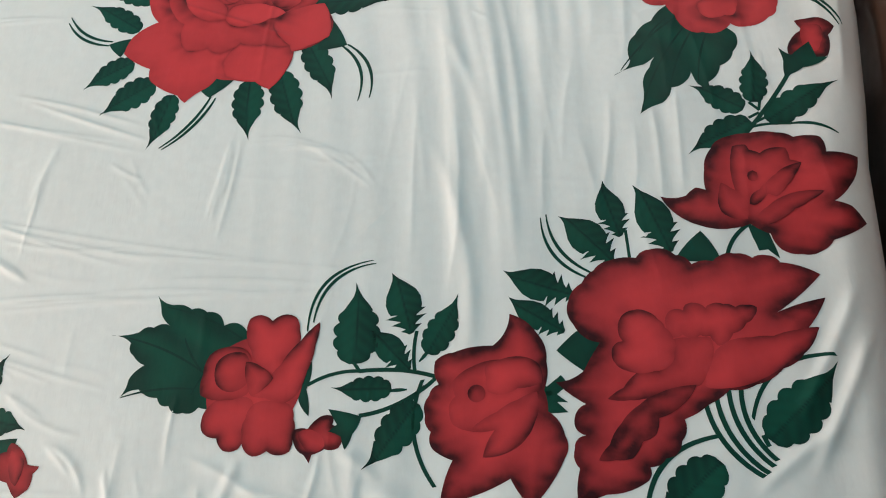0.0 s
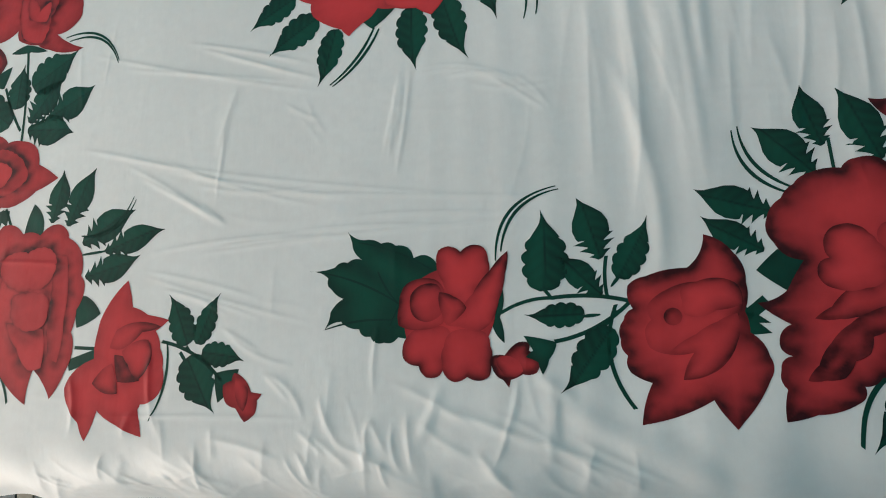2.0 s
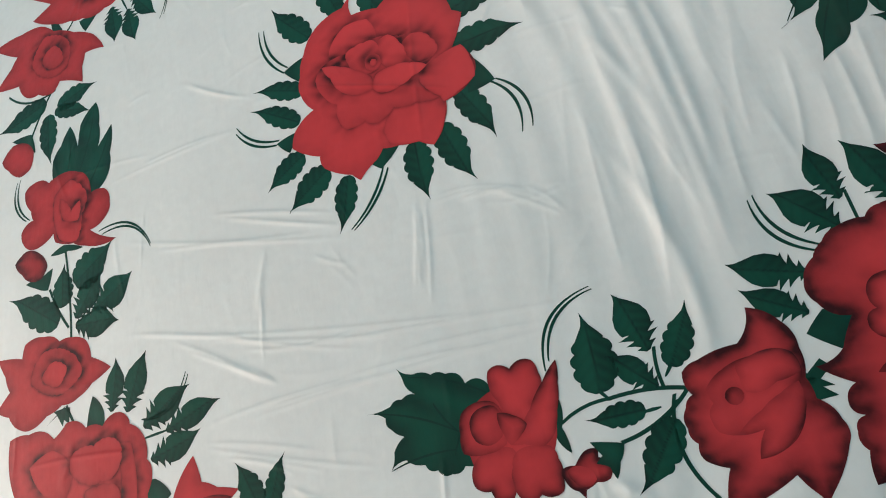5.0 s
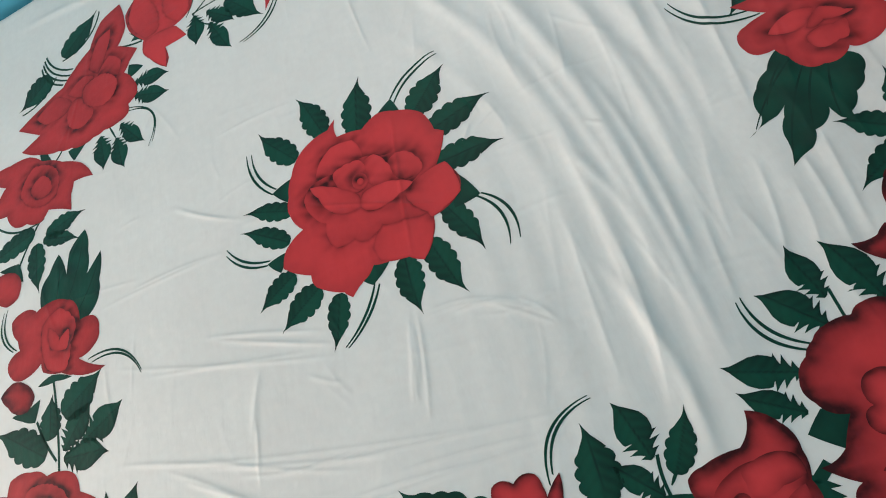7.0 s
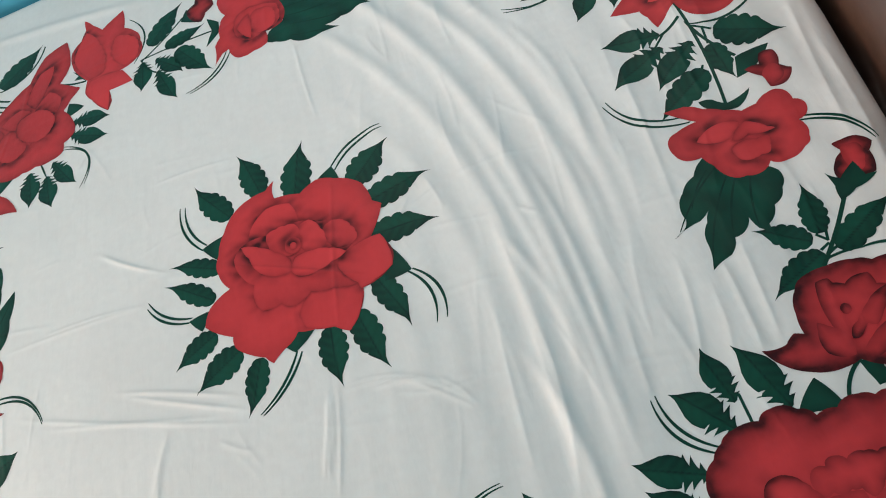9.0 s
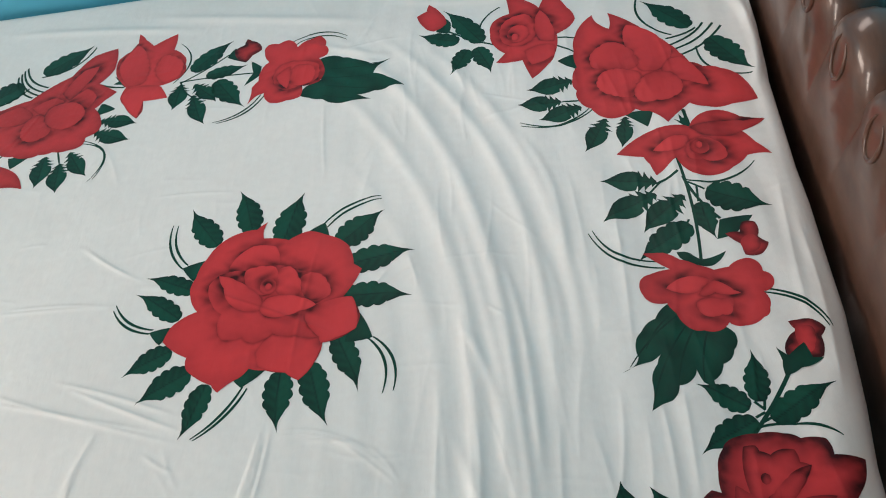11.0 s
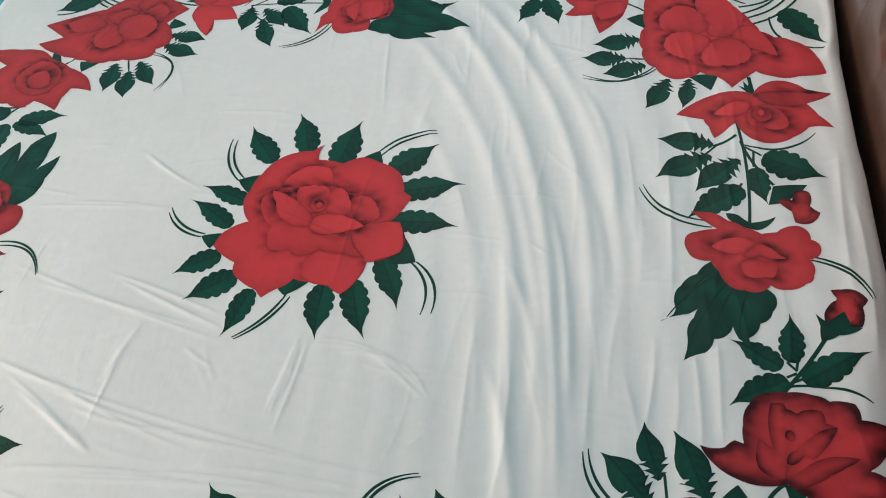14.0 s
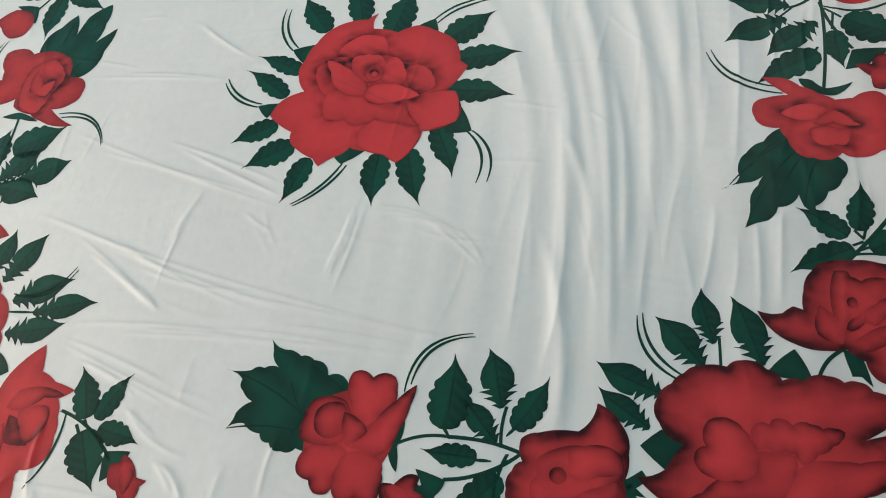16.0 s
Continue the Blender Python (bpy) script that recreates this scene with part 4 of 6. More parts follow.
def rose_winged(m):
    m.stem((-1.5, 9.2), (6.1, 19.1), 0.02, 0.9)
    m.stem((-1.1, 10), (4.8, 10.3), -0.05, 0.6)
    m.stem((4.8, 10.3), (11, 8.1), -0.1, 0.5)
    m.stem((-0.4, 14.4), (0.9, 12.9), 0, 0.6)
    m.stem((-0.8, 11.7), (0.8, 12.5), 0, 0.6)
    m.stem((-0.7, 10.5), (2, 11.8), 0, 0.6)
    m.stem((1.3, 14.9), (0.8, 12.9), 0, 0.6)
    m.stem((-6.9, -10.1), (-3.1, -5.3), -0.1, 0.8)
    m.leaf((0.3, 14.3), (1.7, 23.7), 3.7, 'scallop')
    m.leaf((-1.2, 13.4), (-8.3, 18.5), 3.9, 'scallop')
    m.leaf((-0.7, 11.4), (-10.3, 6.7), 4.2, 'scallop')
    m.leaf((1.6, 11.0), (12.3, 17.6), 4.2, 'scallop')
    m.petal([(-3.5, -5.7, 0.02), (-1.4, -5.4, 0.02), (-0.1, -10.8, 0.02), (-1.4, -9.4, -0.02), (-2.6, -9.5, -0.02), (-3.1, -7.6, 0)], 0, 0.3, 'green')
    m.petal([(8.3, 28.3, 0.05), (9.9, 28.5, 0.08), (12.1, 28.3, 0.08), (13.7, 26.5, 0.05), (12.6, 25, 0.08), (11.9, 21.3, 0.05), (9.8, 21.1, 0.08), (6.5, 22.2, 0.11), (7.2, 24.8, 0.09), (9.2, 26.5, 0.05)], 1, 0.85, 'red')
    m.petal([(9.1, 27.2, 0.11), (11.7, 26.9, 0.11), (10.4, 22.3, 0.08), (9, 23, 0.08)], 2, 0.65, 'red')
    m.petal([(5.2, 23.7, -0.05), (6.8, 22, 0.02), (9.7, 24.2, 0.02), (10.3, 21.3, 0.02), (11.9, 21.1, 0.08), (8.1, 19.6, 0.08), (5.4, 18.5, 0.05), (5.6, 21.1, -0.02)], 2, 0.3, 'green')
    m.petal([(-8.4, 0.2, 0.05), (-8.2, 3.4, 0.09), (-6.9, 6.8, 0.11), (-4.9, 8.6, 0.06), (-1.3, 9.1, 0.06), (2.6, 8.9, 0.11), (4.8, 8, 0.08), (8.3, 7.6, 0.09), (8.7, 5.1, 0.02), (13.5, 4.6, 0.08), (10.9, -0.4, 0.05), (8.4, -2.7, 0.02), (10.6, -3.4, 0.03), (12.6, -5.8, 0.05), (7.2, -8.5, 0.08), (5.6, -9.9, 0.11), (2.8, -10.3, 0.11), (0.3, -9.5, 0.08), (-0.7, -7.1, 0.05), (-3.1, -5.4, 0.05), (-5.6, -6, 0.08), (-9.8, -5.3, 0.06), (-13, -3.1, 0.05), (-14.7, -0.4, -0.08), (-11.2, -0.5, 0.05), (-9.7, 0.7, 0.02)], 1, 0.89, 'red')
    m.petal([(-3.8, 7.1, 0.06), (-2.0, 7.2, 0.06), (-1.6, 6.3, 0.06), (-0.2, 5.6, 0.06), (1.1, 6.3, 0.06), (3.4, 6.3, 0.06), (3.7, 4.3, 0.06), (5.0, 3.8, 0.06), (4.1, 1.8, 0.06), (2.3, -0.1, 0.06), (-0.1, -1.0, 0.06), (-2.6, -2.7, 0.06), (-4.1, -0.9, 0.06), (-4.5, 0.7, 0.06)], 2, 0.7, 'red')
    m.petal([(-0.4, 0.4, 0.05), (1.3, 2.0, 0.05), (2.6, 3.0, 0.05), (5.2, 3.8, 0.05), (4.1, 2.0, 0.05), (2.7, 0.2, 0.05), (1.0, -1.5, 0.05), (-0.5, -0.6, 0.05)], 4, 0.75, 'red')
    m.petal([(-6.2, 1.2, 0.05), (-5.0, 0.3, 0.05), (-3.5, -1.0, 0.05), (-2.9, -2.7, 0.05), (-3.4, -4.7, 0.05), (-5.1, -4.6, 0.05), (-6.7, -3.5, 0.05), (-7.0, -1.8, 0.05), (-6.6, -0.1, 0.05)], 3, 0.75, 'red')
    m.petal([(-2.1, -4.4, 0.05), (-0.4, -2.9, 0.05), (2.1, -1.4, 0.05), (4.5, -0.8, 0.05), (7.4, -1.0, 0.05), (5.3, -2.3, 0.05), (3.1, -3.5, 0.05), (1.0, -5.0, 0.05), (-0.9, -5.8, 0.05)], 4, 0.75, 'red')
    m.petal([(-2.8, -2.4, 0.08), (-2.3, -1.0, 0.08), (-1.1, -0.2, 0.08), (-0.2, 0.7, 0.08), (-0.2, -0.6, 0.08), (-0.9, -1.8, 0.08), (-2.1, -2.6, 0.08)], 5, 0.85, 'red')
    m.petal([(-2.5, 2.0, 0.2), (-1.6, 2.9, 0.2), (-1.0, 1.9, 0.2), (-1.9, 1.1, 0.2)], 5, 0.8, 'red')


def east_rose(m):
    m.petal([(-1.2, 6.1, 0), (-2.8, 8.3, 0), (-1.6, 7.5, 0), (-1.6, 9.7, 0), (-0.8, 8.2, 0), (0.1, 11, 0), (-0.1, 5.7, 0)], 0, 0.3, 'green')
    m.petal([(-15.6, -0, 0.03), (-9.6, 4.8, 0.06), (-3.1, 6.5, 0.06), (-0.1, 5.7, 0.08), (2.5, 8.9, 0.09), (6.7, 9.9, 0.08), (10.3, 7.2, -0.04), (14.9, 6, -0.05), (9.5, 3.2, 0.04), (11.6, -0.6, 0.02), (13.9, -4.1, -0.06), (9.3, -3.9, 0.05), (6, -6.8, 0.09), (2.2, -8.5, 0.09), (-1.7, -7.5, 0.09), (-4.2, -2.9, -0.04), (-6.3, -4.8, 0.03), (-8.7, -6.9, 0.03), (-9.5, -3.7, 0.06), (-10.4, -1.6, 0.03)], 1, 0.27, 'red')
    m.petal([(-0.0, 5.5, 0.06), (2.4, 6.2, 0.06), (7.0, 6.3, 0.06), (10.8, 5.7, 0.06), (15.0, 5.8, 0.06), (10.4, 3.1, 0.06), (6.8, 2.0, 0.06), (2.4, 2.7, 0.06)], 2, 0.95, 'red')
    m.petal([(-8.3, -0.1, 0.07), (-6.7, 1.5, 0.07), (-3.6, 3.4, 0.07), (-0.9, 2.9, 0.07), (-1.8, 0.4, 0.07), (-4.2, -0.8, 0.07)], 2, 0.8, 'red')
    m.petal([(-1.9, -0.4, 0.11), (-1.1, 1.2, 0.11), (1.2, 2.3, 0.11), (3.8, 1.0, 0.11), (5.2, -0.8, 0.11), (5.2, -4.1, 0.11), (2.9, -4.8, 0.11), (0.8, -3.8, 0.11), (-1.4, -3.7, 0.11)], 3, 0.85, 'red')
    m.petal([(-0.8, 0.4, 0.12), (0.9, 1.8, 0.12), (2.3, 0.5, 0.12), (2.4, -1.6, 0.12), (0.5, -2.4, 0.12), (-0.8, -1.6, 0.12)], 4, 0.85, 'red')
    m.petal([(0.1, 0.1, 0.2), (0.9, 1.1, 0.2), (1.4, 0.1, 0.2), (0.6, -0.9, 0.2)], 5, 0.8, 'red')


def east_spray(m):
    m.leaf((-4.4, 7.5), (-15.1, 9.6), 4.8, 'serrate')
    m.leaf((-5.1, 4.5), (-16.2, -0.8), 5.1, 'serrate')
    m.leaf((-0.1, 3.5), (-9.2, -4.2), 4.9, 'serrate')
    m.leaf((-0.1, -3.8), (-11.3, -11.0), 5.3, 'scallop')
    m.leaf((2.5, 1.2), (3.3, -8.0), 3.8, 'scallop')
    m.leaf((4.2, 4.1), (14.9, -1.7), 6.6, 'scallop')
    m.stem((0.4, 13.6), (0.1, -12.2), -0.03, 0.8)
    m.stem((-0, 9.9), (-4.6, 7.1), -0.05, 0.8)
    m.stem((0.6, 8.3), (5.3, -3.3), 0.05, 0.8)
    m.stem((-6.3, 4.7), (-3.8, 7.4), 0, 0.6)
    m.stem((-0.2, -2.6), (-1.6, -5.1), 0, 0.6)
    m.stem((2.7, 5.6), (2.3, 1.4), 0, 0.6)
    m.stem((1.2, 6.7), (4, 4.3), 0, 0.6)
    m.stem((0.5, 7.5), (14.8, 10.7), 0.2, 0.55)
    m.petal([(5.4, -7, 0.08), (8, -6.8, 0.05), (8.8, -4.6, 0.15), (11.1, -4.9, 0.11), (10.8, -8.2, -0.05), (12.3, -9.8, 0.09), (10.5, -12.2, 0.11), (7.8, -12.1, 0.05), (7.7, -9.7, 0.05)], 1, 0.6, 'red')
    m.petal([(7.8, -8.7, 0.15), (10, -7.6, 0.15), (10.6, -10.7, 0.15), (8.3, -11.6, 0.15)], 2, 0.6, 'red')
    m.petal([(5.1, -3.6, 0.05), (11.1, -3.2, 0.05), (8.3, -6, 0.05), (6.6, -7.5, 0.02), (3.8, -8, 0)], 0, 0.3, 'green')


def east_flower(m):
    m.petal([(-6.8, -1.6, 0.08), (-9.5, -4.5, 0.11), (-12.2, -6.9, 0.09), (-13.4, -8.7, 0.08), (-13.4, -11.7, -0.05), (-14, -13, -0.05), (-16.3, -14.4, -0.05), (-11.5, -12.7, 0.05), (-9.2, -10.9, 0.08), (-10.6, -13.3, 0.11), (-11.9, -17.1, -0.05), (-12.8, -21.6, -0.05), (-9.4, -20, 0.11), (-7.8, -17.4, 0.11), (-5.7, -16.6, 0.08), (-4.6, -14.8, 0.03), (-3.9, -17.1, 0.02), (-2.1, -18.4, -0.03), (-2.3, -16.9, 0.11), (-0.2, -14, 0.15), (2, -11.6, 0.15), (2.8, -8.3, 0.08), (-0.5, -5.8, 0.02)], 0, 0.3, 'green')
    m.vein((-5.2, -3.8), (-15, -13.5), 0.05, 0.35)
    m.vein((-4.1, -5.5), (-12.5, -20.9), 0.05, 0.35)
    m.vein((-1, -6.8), (-3.7, -16.7), 0.05, 0.35)
    m.vein((-2.9, -6), (-7.8, -16.9), 0.05, 0.35)
    m.vein((-7.2, -4.1), (-11.9, -10.2), 0.05, 0.35)
    m.stem((-6, 6.2), (-18.6, 15.5), -0.17, 0.5)
    m.stem((-7, 7.7), (-17.8, 16.2), -0.17, 0.5)
    m.stem((9.2, -0.1), (18.4, -8.5), -0.16, 0.5)
    m.stem((9.1, -0.9), (17.8, -8.6), -0.16, 0.5)
    m.petal([(-3.4, 9.4, 0.08), (-1.1, 8.9, -0.05), (0.6, 7.3, -0.05), (5.1, 8.6, 0.08), (2.4, 5.8, 0.08), (0, 6, 0.08), (-2.7, 7.6, 0.08)], 0, 0.3, 'green')
    m.petal([(-9.5, 9.7, 0.02), (-5.9, 9.6, 0.05), (-3.2, 7.7, 0.05), (-0.4, 6.1, 0.05), (2.2, 4.8, 0.02), (4.8, 5.1, 0.08), (7.2, 6.4, 0.15), (9.6, 5.9, 0.11), (10.2, 3.5, 0.19), (11.6, 1.5, 0.19), (9.3, -0.8, 0.15), (9.5, -4.2, 0.19), (8.1, -5.9, 0.11), (4.9, -7.1, 0.15), (2.4, -6.3, 0.08), (0.7, -7.7, 0.11), (-1.9, -7.4, 0.11), (-3.9, -7, 0.09), (-5.8, -3.7, 0.05), (-7, -1.5, 0.08), (-9.4, -1.3, 0.11), (-10.8, 0.6, 0.11), (-10.8, 3.7, 0.11), (-8.9, 4.9, 0.05), (-5.2, 5.8, 0.02)], 1, 0.25, 'red')
    m.petal([(-6.6, 1.7, 0.07), (-5.2, 2.9, 0.07), (-2.8, 3.8, 0.07), (-0.3, 3.5, 0.07), (0.9, 2.8, 0.07), (-0.5, 1.0, 0.07), (-1.9, 0.3, 0.07), (-4.3, 0.5, 0.07)], 2, 0.8, 'red')
    m.petal([(-2.0, -1.8, 0.1), (-0.2, -1.1, 0.1), (2.2, -1.6, 0.1), (4.0, -1.4, 0.1), (3.7, -3.2, 0.1), (3.0, -4.7, 0.1), (1.7, -4.6, 0.1), (0.6, -4.9, 0.1), (-1.1, -4.6, 0.1), (-2.0, -3.1, 0.1)], 3, 0.8, 'red')
    m.petal([(-1.4, -0.2, 0.06), (0.5, 1.8, 0.06), (1.8, 2.5, 0.06), (3.4, 1.5, 0.06), (4.6, 0.1, 0.06), (5.6, -0.6, 0.06), (3.0, -0.6, 0.06), (1.4, -0.0, 0.06), (-0.6, -0.7, 0.06)], 4, 0.85, 'red')


def north_east_corner(m):
    m.leaf((-18.4, 0.3), (-28.6, -2.2), 5.1, 'serrate')
    m.leaf((-21.5, -6.4), (-31.1, -6.6), 4.7, 'serrate')
    m.leaf((-17.4, -8.6), (-26.6, -12.2), 4.7, 'serrate')
    m.leaf((-12.9, -13.2), (-17.5, -22.9), 4.2, 'serrate')
    m.leaf((-8.7, -13.5), (-10.1, -22.6), 3.2, 'serrate')
    m.leaf((10.1, 14.8), (1.1, 27.4), 5.8, 'scallop')
    m.leaf((13.3, 10.1), (19.8, -3.3), 6.2, 'scallop')
    m.petal([(-8.8, -12.9, 0.05), (-2.5, -12, 0.02), (-4.5, -17.2, 0)], 0, 0.3, 'green')
    m.petal([(-21.1, 7.7, 0.05), (-16.8, 9.5, 0), (-16.9, 4, 0.05)], 0, 0.3, 'green')
    m.stem((-15.7, -9.3), (-30.7, -12.9), -0.18, 0.5)
    m.stem((-14.9, -9.6), (-30.9, -11.8), -0.2, 0.5)
    m.stem((-17.3, -6.7), (-21.8, -6.6), 0, 0.5)
    m.stem((4, 11.3), (11.3, 14.4), 0.08, 0.8)
    m.stem((4.3, 8.7), (13.2, 15.8), 0.08, 0.8)
    m.stem((4.9, 6.9), (15.3, 15.2), 0.08, 0.8)
    m.stem((5.4, 4.5), (16.9, 13.9), 0.08, 0.8)
    m.stem((5.5, 12.5), (-0, 28.5), -0.2, 0.8)
    m.stem((10.1, 7.5), (19.7, -4), 0.25, 0.8)
    m.stem((3.3, -13.1), (3.7, -18.5), 0, 1)
    m.petal([(-16.2, 16.4, 0.05), (-13.6, 21.6, 0.03), (-11.4, 23.7, -0.12), (-8.1, 17.3, -0.06), (-7.7, 23.6, 0.05), (-2.7, 18.7, 0.06), (0.5, 12.7, 0.11), (3.8, 9.8, 0.08), (6, 5.7, 0.06), (7.5, 2.1, 0.11), (10.2, 0.2, 0.11), (13.6, -1.2, 0.08), (17, -4.2, 0.05), (18.8, -12.3, 0.02), (13.4, -13, 0.09), (8, -12.9, 0.09), (5.1, -11.4, -0.02), (-0.3, -16.7, -0.05), (-3.4, -12.7, 0.05), (-6.2, -11.4, 0.11), (-9.4, -13.3, 0.11), (-12.6, -13.1, 0.09), (-15.3, -9.5, 0.11), (-17.4, -7.3, 0.11), (-17.8, -3.3, 0.11), (-18.3, 0.8, 0.08), (-16.9, 4.8, 0.06), (-17, 10.9, 0.06)], 1, 0.27, 'red')
    m.petal([(-5.3, 14.3, 0.08), (-4.1, 6.5, 0.08), (-3.9, 2.5, 0.08), (-2.7, 0.4, 0.08), (0.5, 0.5, 0.08), (3.4, 3.8, 0.08), (4.6, 7.9, 0.08), (2.6, 12.0, 0.08), (-0.8, 16.1, 0.08), (-4.0, 18.0, 0.08)], 2, 0.85, 'red')
    m.petal([(3.4, 3.8, 0.06), (6.0, 4.2, 0.06), (8.8, -0.5, 0.06), (10.1, -6.1, 0.06), (6.4, -4.3, 0.06), (2.6, -2.0, 0.06), (1.3, 0.5, 0.06)], 3, 0.85, 'red')
    m.petal([(-12.8, 9.4, 0.13), (-13.7, 6.2, 0.13), (-13.2, 3.6, 0.13), (-11.1, 3.1, 0.13), (-8.0, 2.2, 0.13), (-3.7, 2.5, 0.13), (-3.9, 6.5, 0.13), (-5.3, 9.8, 0.13), (-8.4, 12.1, 0.13), (-11.1, 11.0, 0.13)], 3, 0.85, 'red')
    m.petal([(-10.6, 2.0, 0.13), (-12.9, -0.9, 0.13), (-12.9, -3.5, 0.13), (-10.6, -6.0, 0.13), (-6.0, -7.3, 0.13), (-5.0, -3.5, 0.13), (-3.6, -0.6, 0.13), (-6.2, 1.6, 0.13)], 4, 0.85, 'red')
    m.petal([(-5.5, -6.4, 0.12), (-3.9, -3.2, 0.12), (-1.5, -0.7, 0.12), (2.2, -0.6, 0.12), (4.3, -3.2, 0.12), (4.4, -6.7, 0.12), (2.3, -8.8, 0.12), (-1.4, -9.5, 0.12), (-4.6, -9.3, 0.12)], 5, 0.85, 'red')


def north_east_rose(m):
    m.leaf((-11.5, 0.8), (-20.3, 16.4), 5.4, 'scallop')
    m.leaf((-17.1, 2.2), (-27.5, 6.1), 4.8, 'scallop')
    m.leaf((-15.1, -1.2), (-18.9, -10.5), 4.3, 'scallop')
    m.leaf((-13, -0.9), (-9.1, -11.3), 4.3, 'scallop')
    m.stem((-19.7, 6.8), (-7.9, -1.4), 0.03, 0.7)
    m.stem((-11.1, 0.8), (-6.7, 14), -0.2, 0.7)
    m.stem((5.2, -0.5), (10.8, -1.7), 0, 0.7)
    m.stem((4.7, -2.7), (10.1, -7), 0, 0.7)
    m.petal([(-27.9, 14.4, 0.02), (-25.4, 16.4, 0.05), (-24.8, 19, 0.05), (-21.5, 14.5, 0.08), (-20.3, 10.3, 0.08), (-23.4, 7.4, 0.11), (-25.8, 9.4, 0.05)], 1, 0.36, 'red')
    m.petal([(-22.9, 7.1, 0.05), (-20.4, 12.3, 0.05), (-19.2, 10.2, 0.05), (-19.6, 6.3, 0.05)], 0, 0.3, 'green')
    m.petal([(-9.4, 3.2, 0.09), (-8.6, 8, 0.08), (-4.4, 10.8, -0.02), (-5.4, 19.9, 0.03), (-0, 15.4, 0.05), (3, 12, 0.02), (5.7, 18.7, 0.05), (9.8, 10.8, 0.08), (11.3, 5.8, 0.11), (6.5, 0.6, 0.05), (5.3, -7.2, 0.09), (3.4, -10.6, 0.03), (-0.4, -15.1, 0.02), (-2.2, -8.2, 0.05), (-8.4, -7.9, 0), (-6.2, -4.7, 0.05), (-8.6, -1.6, 0.08)], 1, 0.27, 'red')
    m.petal([(-6.7, 5.3, 0.1), (-4.5, 8.7, 0.1), (-0.4, 9.6, 0.1), (1.3, 5.7, 0.1), (0.8, -0.1, 0.1), (-2.7, -2.6, 0.1), (-6.0, -1.2, 0.1)], 2, 0.85, 'red')
    m.petal([(-5.1, 2.7, 0.12), (-3.4, 5.4, 0.12), (-0.8, 4.7, 0.12), (-0.5, 0.9, 0.12), (-2.7, -1.2, 0.12), (-4.7, -0.3, 0.12)], 3, 0.85, 'red')
    m.petal([(1.6, 5.7, 0.08), (3.2, 10.9, 0.08), (5.4, 5.3, 0.08), (5.5, -1.7, 0.08), (2.4, -1.0, 0.08)], 2, 0.85, 'red')
    m.petal([(-1.4, -5.0, 0.06), (2.0, -3.0, 0.06), (5.4, -3.3, 0.06), (5.2, -7.3, 0.06), (-0.2, -10.1, 0.06)], 2, 0.75, 'red')
    m.petal([(-4.3, 1.0, 0.2), (-3.5, 2.4, 0.2), (-2.7, 0.9, 0.2), (-3.5, -0.5, 0.2)], 4, 0.85, 'red')


